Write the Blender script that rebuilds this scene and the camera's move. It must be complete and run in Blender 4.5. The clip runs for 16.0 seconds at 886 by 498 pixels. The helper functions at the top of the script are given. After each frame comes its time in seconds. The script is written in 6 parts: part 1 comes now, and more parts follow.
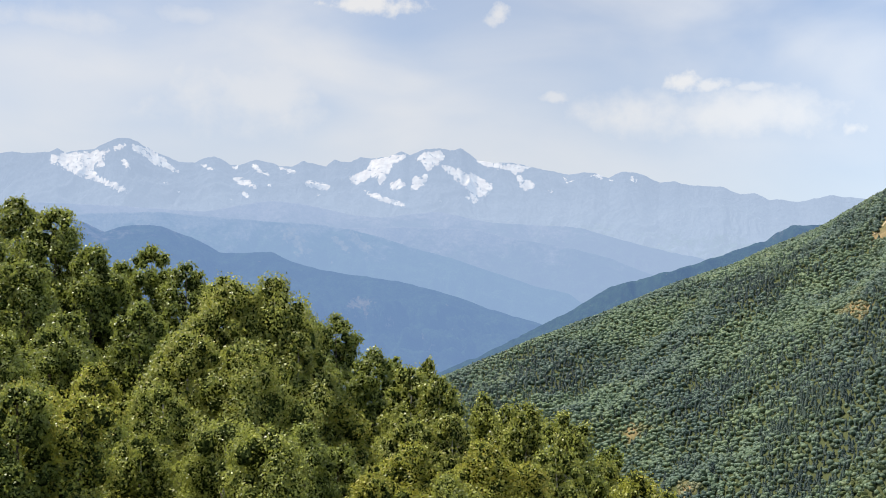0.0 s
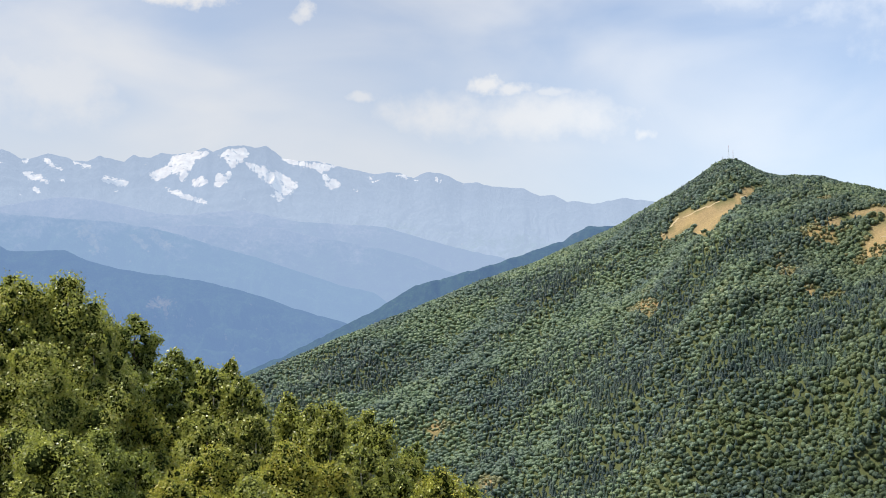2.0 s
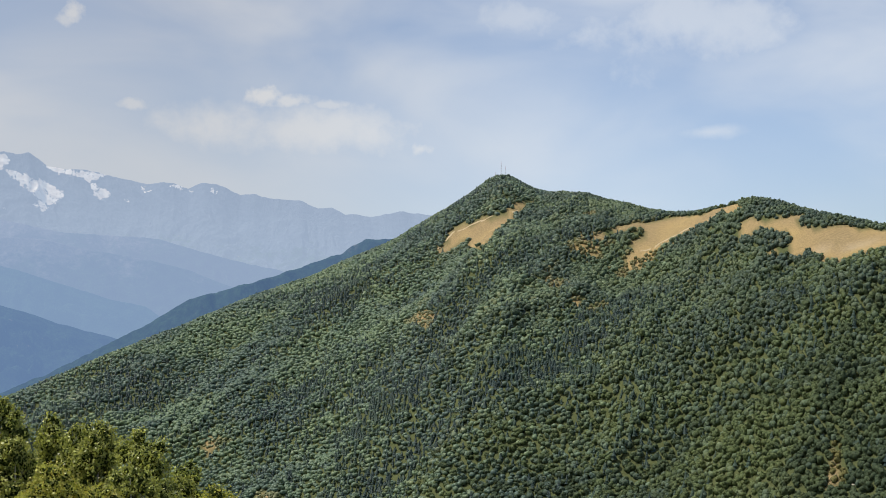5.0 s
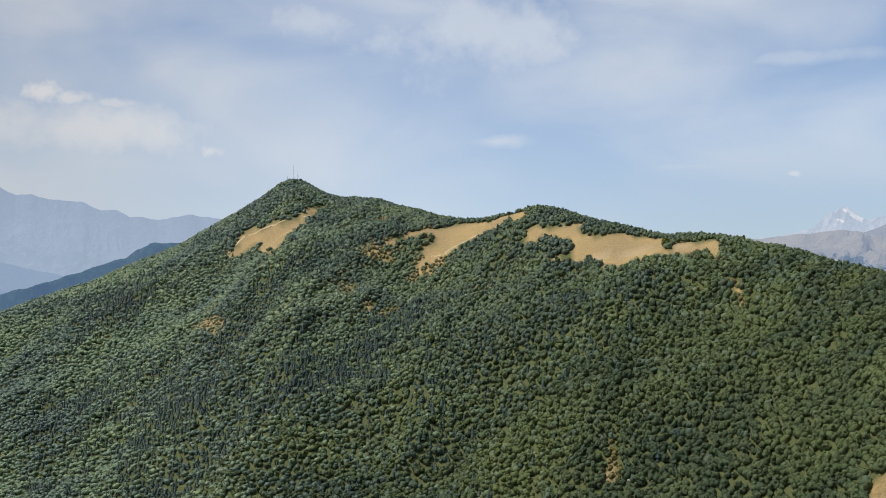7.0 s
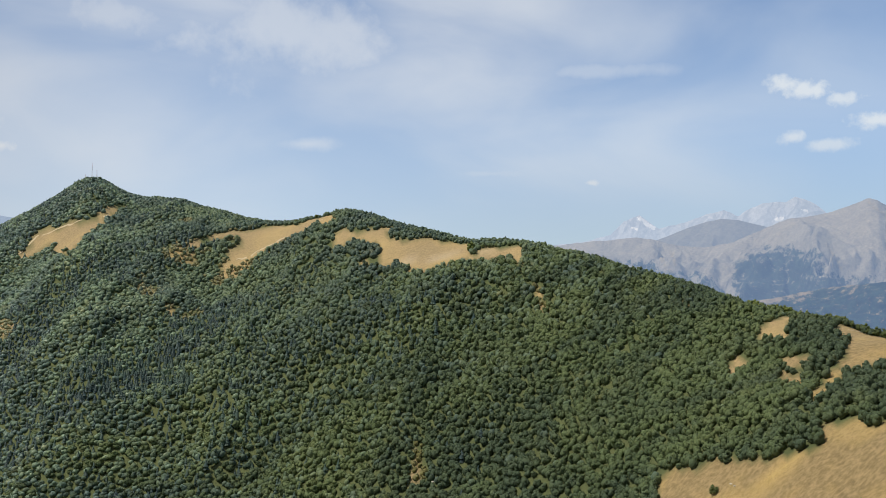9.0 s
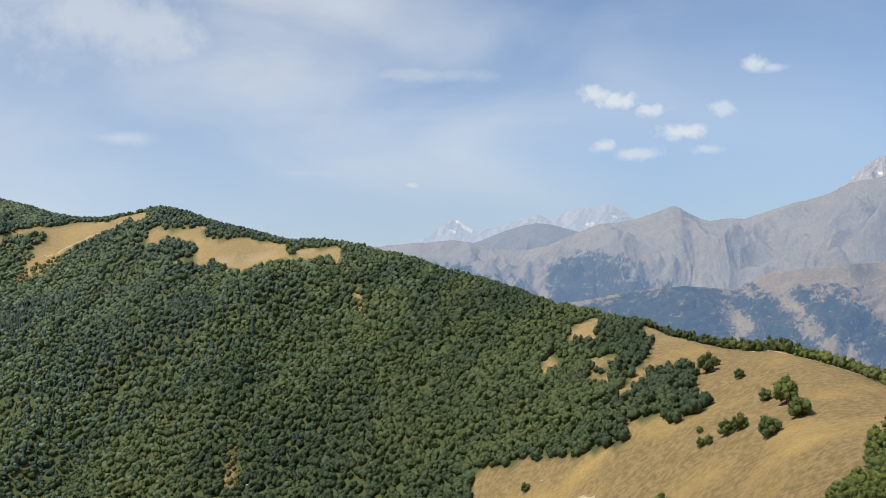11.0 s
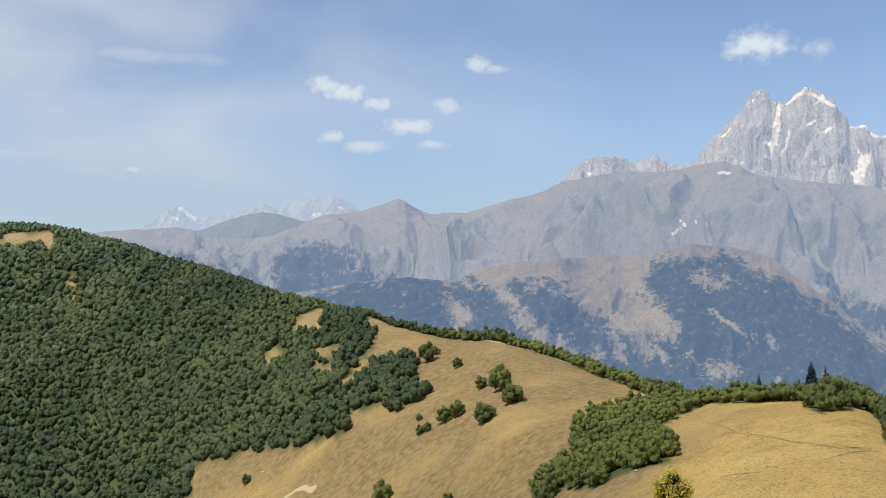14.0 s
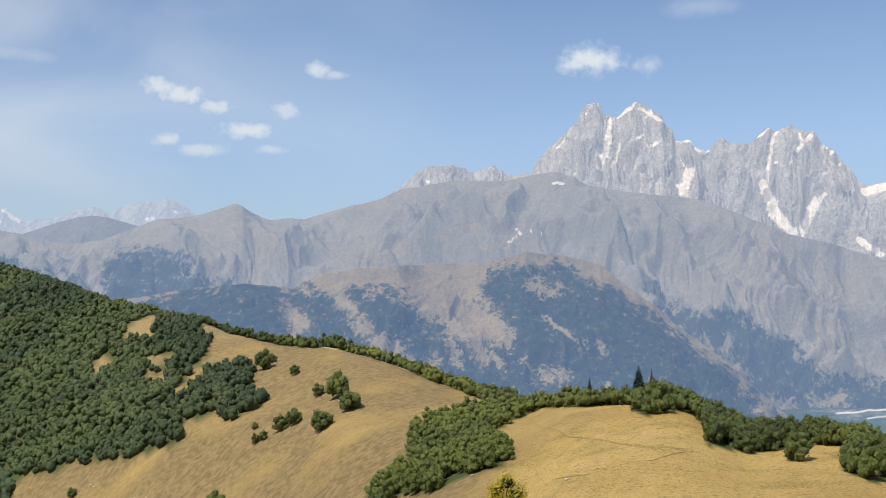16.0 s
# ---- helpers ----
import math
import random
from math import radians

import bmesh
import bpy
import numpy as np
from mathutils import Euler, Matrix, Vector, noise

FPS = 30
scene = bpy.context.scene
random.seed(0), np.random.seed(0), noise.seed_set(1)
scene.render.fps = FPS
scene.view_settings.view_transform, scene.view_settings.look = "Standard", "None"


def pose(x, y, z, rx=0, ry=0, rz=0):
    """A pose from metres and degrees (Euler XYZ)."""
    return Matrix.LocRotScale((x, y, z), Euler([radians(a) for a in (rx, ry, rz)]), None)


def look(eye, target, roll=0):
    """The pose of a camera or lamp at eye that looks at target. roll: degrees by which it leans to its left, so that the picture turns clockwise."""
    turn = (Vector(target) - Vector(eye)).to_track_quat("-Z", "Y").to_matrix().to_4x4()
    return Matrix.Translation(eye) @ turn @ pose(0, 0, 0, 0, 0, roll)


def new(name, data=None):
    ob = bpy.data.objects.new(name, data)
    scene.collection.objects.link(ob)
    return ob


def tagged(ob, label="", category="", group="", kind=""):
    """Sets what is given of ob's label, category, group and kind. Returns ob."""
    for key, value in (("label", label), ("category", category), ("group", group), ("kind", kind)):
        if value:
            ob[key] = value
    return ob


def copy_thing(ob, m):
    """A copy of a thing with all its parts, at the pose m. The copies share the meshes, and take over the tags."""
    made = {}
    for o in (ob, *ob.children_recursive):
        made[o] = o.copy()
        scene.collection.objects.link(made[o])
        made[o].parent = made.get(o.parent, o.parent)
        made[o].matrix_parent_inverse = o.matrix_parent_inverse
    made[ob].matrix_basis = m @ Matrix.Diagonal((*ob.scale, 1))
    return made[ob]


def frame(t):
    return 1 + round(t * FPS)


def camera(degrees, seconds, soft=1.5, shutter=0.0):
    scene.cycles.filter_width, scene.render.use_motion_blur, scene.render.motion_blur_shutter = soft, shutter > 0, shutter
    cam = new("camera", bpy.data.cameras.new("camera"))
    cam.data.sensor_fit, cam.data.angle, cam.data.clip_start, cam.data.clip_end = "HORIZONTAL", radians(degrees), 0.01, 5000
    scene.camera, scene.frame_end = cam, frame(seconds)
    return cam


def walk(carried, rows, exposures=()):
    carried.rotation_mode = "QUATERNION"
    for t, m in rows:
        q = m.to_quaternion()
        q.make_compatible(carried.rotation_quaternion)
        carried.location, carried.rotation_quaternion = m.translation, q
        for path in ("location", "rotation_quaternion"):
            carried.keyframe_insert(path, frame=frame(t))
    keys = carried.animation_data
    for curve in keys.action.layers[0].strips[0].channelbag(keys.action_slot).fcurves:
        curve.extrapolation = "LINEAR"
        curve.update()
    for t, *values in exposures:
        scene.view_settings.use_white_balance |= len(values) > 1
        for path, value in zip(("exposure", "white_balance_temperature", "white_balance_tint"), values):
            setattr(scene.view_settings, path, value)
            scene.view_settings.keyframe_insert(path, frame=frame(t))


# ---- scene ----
cam = camera(44.1, 16.0, soft=0.75)
EYE = (0.0, 0.0, 0.0)
# seconds, heading (degrees clockwise from +Y), tilt up, roll
TURNS = [
    (0.0, -24.78, 2.40, 0.43), (0.5, -22.53, 2.38, 0.39), (1.0, -19.97, 2.38, 0.35), (1.5, -17.47, 2.38, 0.28),
    (2.0, -14.61, 2.41, 0.21), (2.5, -12.29, 2.48, 0.09), (3.0, -10.27, 2.58, 0.04), (3.2, -9.50, 2.63, 0.01),
    (5.3, -1.50, 3.15, -0.20), (5.5, -0.35, 3.19, -0.22), (6.0, 2.69, 3.24, -0.29), (6.5, 5.40, 3.24, -0.40),
    (7.0, 7.87, 3.30, -0.37), (7.5, 10.31, 3.34, -0.38), (8.0, 13.09, 3.37, -0.42), (8.5, 15.67, 3.40, -0.37),
    (9.0, 17.93, 3.43, -0.31), (9.2, 18.86, 3.44, -0.29), (11.3, 28.98, 3.38, -0.07), (11.5, 30.08, 3.31, -0.05),
    (12.0, 32.92, 3.06, -0.01), (12.5, 35.76, 2.93, 0.00), (13.0, 37.93, 2.85, 0.09), (13.5, 39.87, 2.88, 0.11),
    (14.0, 41.69, 2.95, 0.21), (14.5, 43.52, 2.98, 0.26), (15.0, 45.93, 3.07, 0.31), (15.5, 48.06, 3.20, 0.33),
    (16.0, 50.13, 3.34, 0.24)]


def toward(heading, tilt, reach=100.0):
    a, e = radians(heading), radians(tilt)
    return (reach * math.sin(a) * math.cos(e), reach * math.cos(a) * math.cos(e), reach * math.sin(e))


walk(cam, [(t, look(EYE, toward(h, e), r)) for t, h, e, r in TURNS],
     exposures=[(0.0, 0.38), (2.2, 0.39), (3.2, 0.28), (5.5, 0.02), (7.0, 0.0), (16.0, 0.0)])

# ---- sky, sun ----
SUN_HEADING, SUN_HEIGHT = -86.0, 57.0
world = bpy.data.worlds.new("sky")
scene.world = world
world.use_nodes = True


class Nodes:
    """Short hand for building node trees."""

    def __init__(self, tree):
        self.tree = tree
        tree.nodes.clear()

    def add(self, kind, **settings):
        n = self.tree.nodes.new(kind)
        for k, v in settings.items():
            if k == "operation":
                n.operation = v
            elif k == "blend":
                n.blend_type = v
            elif k == "kind":
                n.noise_type = v
            elif k == "feature":
                n.feature = v
        return n

    def put(self, socket, value):
        if hasattr(value, "is_output"):
            self.tree.links.new(value, socket)
        elif isinstance(value, tuple) and len(value) == 3 and len(socket.default_value) == 4:
            socket.default_value = (*value, 1.0)
        else:
            socket.default_value = value

    def math(self, op, a, b=0.0, c=None, clamp=False):
        n = self.add("ShaderNodeMath", operation=op)
        n.use_clamp = clamp
        self.put(n.inputs[0], a)
        self.put(n.inputs[1], b)
        if c is not None:
            self.put(n.inputs[2], c)
        return n.outputs[0]

    def vec(self, op, a, b):
        n = self.add("ShaderNodeVectorMath", operation=op)
        self.put(n.inputs[0], a)
        self.put(n.inputs[1], b)
        return n.outputs[0]

    def mix(self, fac, a, b, blend="MIX"):
        n = self.add("ShaderNodeMix")
        n.data_type, n.blend_type = "RGBA", blend
        self.put(n.inputs[0], fac)
        self.put(n.inputs[6], a)
        self.put(n.inputs[7], b)
        return n.outputs[2]

    def noise(self, vector, scale, detail=4.0, rough=0.55, warp=0.0):
        n = self.add("ShaderNodeTexNoise")
        self.put(n.inputs["Vector"], vector)
        n.inputs["Scale"].default_value, n.inputs["Detail"].default_value = scale, detail
        n.inputs["Roughness"].default_value, n.inputs["Distortion"].default_value = rough, warp
        return n.outputs["Fac"]

    def ramp(self, value, lo, hi):
        """0 below lo, 1 above hi, smooth between."""
        n = self.add("ShaderNodeMapRange")
        n.interpolation_type = "SMOOTHSTEP"
        self.put(n.inputs[0], value)
        n.inputs[1].default_value, n.inputs[2].default_value = lo, hi
        return n.outputs[0]


w = Nodes(world.node_tree)
sky = w.add("ShaderNodeTexSky")
sky.sky_type, sky.sun_disc = "NISHITA", False
sky.sun_elevation, sky.sun_rotation = radians(SUN_HEIGHT), radians(SUN_HEADING % 360)
sky.altitude, sky.air_density, sky.dust_density, sky.ozone_density = 1900, 1.0, 0.5, 3.0
direction = w.add("ShaderNodeTexCoord").outputs["Generated"]
xyz = w.add("ShaderNodeSeparateXYZ")
w.put(xyz.inputs[0], direction)
heading = w.math("MULTIPLY", w.math("ARCTAN2", xyz.outputs[0], xyz.outputs[1]), 57.2958)
height = w.math("MULTIPLY", w.math("ARCSINE", xyz.outputs[2]), 57.2958)
flat = w.add("ShaderNodeCombineXYZ")
w.put(flat.inputs[0], heading)
w.put(flat.inputs[1], height)
# puffs of cloud: heading, height, half width, half height, thickness
PUFFS_WEST = [
    (-28.7, 14.95, 2.6, 0.6, 0.9), (-21.9, 14.5, 0.55, 0.5, 0.75), (-22.3, 14.2, 0.5, 0.4, 0.6), (-12.4, 10.9, 1.15, 0.55, 0.85), (-11.0, 10.7, 1.2, 0.36, 0.75), (-9.0, 10.55, 1.2, 0.26, 0.6),
    (-18.9, 10.3, 0.8, 0.3, 0.6), (-4.2, 8.28, 0.6, 0.36, 0.7), (25.8, 6.77, 0.53, 0.22, 0.75)]
PUFFS_EAST = [
    (35.4, 11.39, 0.95, 0.46, 0.9), (36.6, 10.97, 1.25, 0.5, 0.9), (38.3, 10.46, 1.12, 0.38, 0.8), (43.5, 12.55, 0.75, 0.42, 0.8), (44.4, 12.3, 0.8, 0.22, 0.6), (39.9, 9.31, 1.3, 0.42, 0.9), (41.8, 10.41, 0.9, 0.42, 0.65),
    (35.7, 8.75, 0.7, 0.33, 0.75), (37.6, 8.31, 1.3, 0.3, 0.65), (41.1, 8.42, 0.7, 0.26, 0.6), (57.9, 13.1, 1.4, 0.66, 1.0), (57.1, 12.86, 0.85, 0.45, 0.9), (60.8, 12.7, 0.62, 0.38, 0.5)]
VEILS = [
    (-10.0, 9.3, 7.5, 1.3, 0.75), (-35.0, 10.6, 6.0, 2.2, 0.6), (-38.0, 14.0, 2.2, 0.6, 0.5), (-44.5, 13.3, 5.0, 0.9, 0.5), (-27.9, 10.9, 4.0, 1.0, 0.4),
    (10.5, 14.6, 7.0, 2.6, 0.56), (1.3, 15.0, 3.0, 1.0, 0.5), (10.8, 8.9, 1.6, 0.35, 0.45), (20.4, 7.35, 2.4, 0.3, 0.35),
    (44.1, 12.16, 0.9, 0.25, 0.4), (63.5, 15.5, 1.8, 0.5, 0.3), (26.0, 12.5, 3.5, 0.4, 0.35), (22.0, 10.5, 5.0, 0.5, 0.25)]
wob = w.noise(flat.outputs[0], 1.3, 6.0, 0.58)
fine = w.noise(flat.outputs[0], 0.35, 5.0, 0.6)


def puff_sum(items, ragged, lo, hi):
    total = None
    for a, e, hw, hh, k in items:
        dx = w.math("DIVIDE", w.math("SUBTRACT", heading, a), hw)
        dy = w.math("DIVIDE", w.math("SUBTRACT", height, e), hh)
        d = w.math("ADD", w.math("MULTIPLY", dx, dx), w.math("MULTIPLY", dy, dy))
        d = w.math("ADD", w.math("SQRT", d), ragged)
        m = w.add("ShaderNodeMapRange")
        m.interpolation_type = "SMOOTHSTEP"
        w.put(m.inputs[0], d)
        m.inputs[1].default_value, m.inputs[2].default_value, m.inputs[3].default_value, m.inputs[4].default_value = hi, lo, 0.0, k
        total = m.outputs[0] if total is None else w.math("MAXIMUM", total, m.outputs[0])
    return total


puffs = puff_sum(PUFFS_WEST + PUFFS_EAST, w.math("MULTIPLY", w.math("SUBTRACT", wob, 0.5), 2.5), 0.1, 1.5)
veils = puff_sum(VEILS, w.math("MULTIPLY", w.math("SUBTRACT", fine, 0.5), 2.4), 0.1, 1.5)
# thin high cloud, streaked along the horizon, thinning out toward the north-east
streak = w.add("ShaderNodeCombineXYZ")
w.put(streak.inputs[0], w.math("MULTIPLY", heading, 0.075))
w.put(streak.inputs[1], w.math("ADD", w.math("MULTIPLY", height, 0.17), w.math("MULTIPLY", heading, 0.012)))
cirrus = w.ramp(w.noise(streak.outputs[0], 1.0, 6.0, 0.45, 0.4), 0.3, 0.8)
cirrus = w.math("MULTIPLY", cirrus, w.ramp(heading, 58.0, 18.0))
cirrus = w.math("MULTIPLY", cirrus, w.ramp(height, 2.0, 9.0))
# unseen cloud veil above the view, added to brighten the fill light
overhead_fill = w.math("MULTIPLY", w.ramp(height, 17.0, 40.0), 0.5)
cloud = w.math("MAXIMUM", w.math("MAXIMUM", w.math("MULTIPLY", cirrus, 0.72), overhead_fill), veils)
cloud = w.math("MAXIMUM", cloud, puffs)
HAZE_SKY, CLOUD_SKY = (4.55, 5.0, 5.65), (5.9, 6.1, 6.3)
low = w.math("MULTIPLY", w.ramp(height, 25.0, 0.0), w.math("ADD", 0.44, w.math("MULTIPLY", w.ramp(heading, 25.0, -30.0), 0.54)))
air = w.mix(low, sky.outputs[0], HAZE_SKY)
air = w.mix(cloud, air, CLOUD_SKY)
air = w.mix(w.ramp(heading, 7.0, -20.0), air, w.mix(1.0, air, (0.855, 0.82, 0.79), "MULTIPLY"))
air = w.mix(w.ramp(heading, 16.0, 48.0), air, w.mix(1.0, air, (0.945, 0.995, 1.03), "MULTIPLY"))
near_horizon = w.math("MULTIPLY", w.ramp(height, 10.0, 3.0), w.ramp(heading, 2.0, 28.0))
air = w.mix(near_horizon, air, w.mix(1.0, air, (0.85, 0.84, 0.835), "MULTIPLY"))
back = w.add("ShaderNodeBackground")
w.put(back.inputs[0], air)
back.inputs[1].default_value = 0.13
w.put(w.add("ShaderNodeOutputWorld").inputs[0], back.outputs[0])

sun = new("sun", bpy.data.lights.new("sun", "SUN"))
sun.data.energy, sun.data.angle, sun.data.color = 5.0, radians(0.6), (1.0, 0.94, 0.84)
sun.matrix_world = look(toward(SUN_HEADING, SUN_HEIGHT), (0, 0, 0))

# ---- the lie of the land ----
def lattice(ix, iy, seed):
    n = (ix * 374761393 + iy * 668265263 + seed * 974634777) & 0xFFFFFFFF
    n = ((n ^ (n >> 13)) * 1274126177) & 0xFFFFFFFF
    n = ((n ^ (n >> 16)) * 2246822519) & 0xFFFFFFFF
    return ((n ^ (n >> 15)) & 0xFFFF) / 65535.0


def value_noise(x, y, seed):
    x, y = np.broadcast_arrays(np.asarray(x, float), np.asarray(y, float))
    ix, iy = np.floor(x).astype(np.int64), np.floor(y).astype(np.int64)
    fx, fy = x - ix, y - iy
    fx, fy = fx * fx * fx * (fx * (fx * 6 - 15) + 10), fy * fy * fy * (fy * (fy * 6 - 15) + 10)
    a, b = lattice(ix, iy, seed), lattice(ix + 1, iy, seed)
    c, d = lattice(ix, iy + 1, seed), lattice(ix + 1, iy + 1, seed)
    return (a + (b - a) * fx) * (1 - fy) + (c + (d - c) * fx) * fy


def fbm(x, y, seed, octaves=5, gain=0.5):
    """Fractal noise about 0, within about -1 to 1."""
    total, amp, size = 0.0, 1.0, 0.0
    for o in range(octaves):
        k = 2.03 ** o
        total = total + amp * (2 * value_noise(x * k + 17 * o, y * k - 9 * o, seed + o) - 1)
        size += amp
        amp *= gain
    return total / size * 1.6


def ridged(x, y, seed, octaves=5, gain=0.5):
    """Sharp crests: 1 on a crest line, 0 in the furrows."""
    total, amp, size = 0.0, 1.0, 0.0
    for o in range(octaves):
        k = 2.07 ** o
        v = 1 - np.abs(2 * value_noise(x * k + 31 * o, y * k + 11 * o, seed + o) - 1)
        total = total + amp * v * v
        size += amp
        amp *= gain
    return total / size


def along(table, headings):
    t = np.array(table)
    return [np.interp(headings, t[:, 0], t[:, i]) for i in range(1, t.shape[1])]


def soft_along(table, headings):
    """The same, with the corners rounded."""
    offs = (-0.6, -0.3, 0.0, 0.3, 0.6)
    return [sum(c) / len(offs) for c in zip(*[along(table, headings + o) for o in offs])]


VALLEY = -255.0
# heading, distance and height angle of the hill's crest (bare ground)
CREST_A = [
    (-180, 400, 4.0), (-120, 300, 3.0), (-80, 900, 2.0), (-60, 1500, -6.0), (-45, 1500, -6.5), (-35, 1600, -6.8), (-27.5, 1650, -5.6), (-24.6, 1680, -4.2), (-21.1, 1700, -2.75),
    (-17.0, 1740, -1.1), (-12.6, 1790, 0.72), (-9.3, 1840, 1.9), (-7.7, 1860, 2.66), (-5.9, 1880, 3.4), (-3.4, 1890, 4.75), (-2.2, 1895, 5.45), (-0.8, 1900, 6.35), (0.1, 1900, 6.95),
    (1.0, 1880, 6.45), (2.3, 1830, 5.85), (3.9, 1760, 5.85), (6.0, 1640, 5.35), (8.4, 1500, 4.72), (10.1, 1420, 4.72), (11.3, 1350, 5.05), (13.1, 1270, 5.45), (14.9, 1200, 4.9),
    (16.6, 1140, 4.4), (19.7, 1060, 3.8), (22.3, 1000, 3.7), (24.7, 940, 3.2)]
CREST_B = [
    (27.1, 880, 2.4), (29.2, 820, 1.8), (33.3, 710, 0.45), (36.8, 640, -0.35), (41.8, 540, -1.7), (44.4, 500, -1.75), (47.9, 440, -2.9), (50.6, 400, -3.9), (52.5, 370, -4.6),
    (54.4, 340, -4.95), (56.5, 310, -4.75), (60.2, 300, -4.5), (62.2, 295, -4.55), (63.9, 285, -5.3), (65.8, 275, -6.2), (67.7, 265, -6.2), (70.3, 255, -6.3), (72.1, 250, -6.9),
    (80, 240, -7.5), (110, 250, 1.0), (180, 400, 4.0)]
CREST = CREST_A + CREST_B
# heading, distance and height angle of the line where its face runs out of sight below
FOOT = [
    (-180, 150, 2.0), (-120, 150, 0.0), (-80, 300, -14.0), (-60, 900, -15.0), (-30, 1250, -14.0), (-15, 1080, -13.5), (0, 760, -13.2), (16, 560, -13), (30, 390, -13), (38, 305, -13.2),
    (45, 225, -13.0), (52, 165, -12.4), (60, 140, -11.6), (72, 125, -12.2), (85, 120, -12.0), (110, 120, -2), (180, 150, 2.0)]
# the knoll on which the camera stands: height of the ground 30 m out
KNOLL = [(-180, -1.0), (-120, -2.0), (-80, -6.0), (-47, -7.0), (-35, -8.5), (-20, -10.5), (-8, -12.0), (20, -12.0), (40, -9.5), (60, -8.0), (90, -6.0), (120, -2.0), (180, -1.0)]


def crest_at(headings):
    r, e = soft_along(CREST, headings)
    return r, r * np.tan(np.radians(e))


def pchip(r, knots_r, knots_z):
    """Monotone cubic through knots (arrays of one shape per column), at the distances r (columns x rows)."""
    x, y = np.stack(knots_r, -1), np.stack(knots_z, -1)
    h, d = np.diff(x, axis=-1), np.diff(y, axis=-1) / np.diff(x, axis=-1)
    m = np.zeros_like(x)
    m[..., 0], m[..., -1] = d[..., 0], d[..., -1]
    w1, w2 = 2 * h[..., 1:] + h[..., :-1], h[..., 1:] + 2 * h[..., :-1]
    same = d[..., 1:] * d[..., :-1] > 0
    with np.errstate(divide="ignore", invalid="ignore"):
        inner = (w1 + w2) / (w1 / d[..., :-1] + w2 / d[..., 1:])
    m[..., 1:-1] = np.where(same, inner, 0.0)
    out = np.zeros(r.shape)
    for i in range(x.shape[-1] - 1):
        a, b = x[..., i, None], x[..., i + 1, None]
        t = np.clip((r - a) / (b - a), 0, 1)
        seg = ((2 * t ** 3 - 3 * t ** 2 + 1) * y[..., i, None] + (t ** 3 - 2 * t ** 2 + t) * (b - a) * m[..., i, None]
               + (-2 * t ** 3 + 3 * t ** 2) * y[..., i + 1, None] + (t ** 3 - t ** 2) * (b - a) * m[..., i + 1, None])
        out = np.where((r >= a) & ((r <= b) | (i == x.shape[-1] - 2)), seg, out)
    return out


def land(headings, r):
    """Height of the ground at headings (n) and distances (n x m)."""
    cr, cz = crest_at(headings)
    fr, fe = soft_along(FOOT, headings)
    fz = fr * np.tan(np.radians(fe))
    (kz,) = soft_along(KNOLL, headings)
    one = np.ones_like(cr)
    bulge = np.interp(headings, [-40, -10, 20, 40, 52, 58, 70, 80], [0.0, 0.03, 0.06, 0.05, 0.0, 0.10, 0.10, 0.0])
    mr = fr + 0.55 * (cr - fr)
    mz = fz + (0.55 + bulge) * (cz - fz)
    knots_r = [0 * one, 3 * one, 30 * one, fr, mr, cr, cr + 0.06 * cr, cr + 900, 4990 * one]
    knots_z = [-1.7 * one, -1.75 * one, kz, fz, mz, cz, cz - 0.012 * cr, VALLEY * one, VALLEY * one]
    z = pchip(r, knots_r, knots_z)
    a = np.radians(headings)[:, None]
    x, y = r * np.sin(a), r * np.cos(a)
    rel = np.clip((r - 60) / 500, 0, 1) * np.clip((cr[:, None] * 1.3 - r) / (0.25 * cr[:, None]), 0, 1)
    face = np.clip((cr[:, None] - r) / (0.18 * cr[:, None]), 0, 1)
    woods = np.clip((38 - headings) / 14, 0.12, 1)[:, None]
    z = z + rel * face * woods * 20 * fbm(x / 260, y / 260, 3, 3) + np.clip(r / 60, 0, 1) * rel * 1.6 * fbm(x / 45, y / 45, 7, 3)
    # spurs and gullies that run down the wooded face
    across, down = 0.916 * x - 0.4 * y + 30 * fbm(x / 170, y / 170, 19, 2), 0.4 * x + 0.916 * y
    furrow = ridged(across / 165, down / 620, 12, 2) - 0.5 + 0.35 * (ridged(across / 62, down / 300, 15, 2) - 0.5)
    return z + rel * face * woods * 30 * furrow * np.clip((30 - headings) / 20, 0, 1)[:, None]


def land_at(x, y):
    h = np.degrees(np.arctan2(x, y))
    return land(np.atleast_1d(h), np.hypot(np.atleast_1d(x), np.atleast_1d(y))[:, None])[:, 0]


# ---- materials ----
def material(name):
    m = bpy.data.materials.new(name)
    m.use_nodes = True
    n = Nodes(m.node_tree)
    out = n.add("ShaderNodeOutputMaterial")
    return m, n, out


def surface(n, colour, rough=0.9, bump=None, strength=0.5, distance=1.0, gloss=0.2, haze_sheen=0.0):
    b = n.add("ShaderNodeBsdfPrincipled")
    n.put(b.inputs["Base Color"], colour)
    n.put(b.inputs["Roughness"], rough)
    b.inputs["Specular IOR Level"].default_value = gloss
    # bluish sheen that imitates haze over the far woods
    b.inputs["Sheen Weight"].default_value, b.inputs["Sheen Roughness"].default_value = haze_sheen, 0.6
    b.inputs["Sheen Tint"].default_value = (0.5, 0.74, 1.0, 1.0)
    if bump is not None:
        k = n.add("ShaderNodeBump")
        n.put(k.inputs["Strength"], strength)
        k.inputs["Distance"].default_value = distance
        n.put(k.inputs["Height"], bump)
        n.put(b.inputs["Normal"], k.outputs[0])
    return b.outputs[0]


def place(n):
    return n.add("ShaderNodeNewGeometry").outputs["Position"]


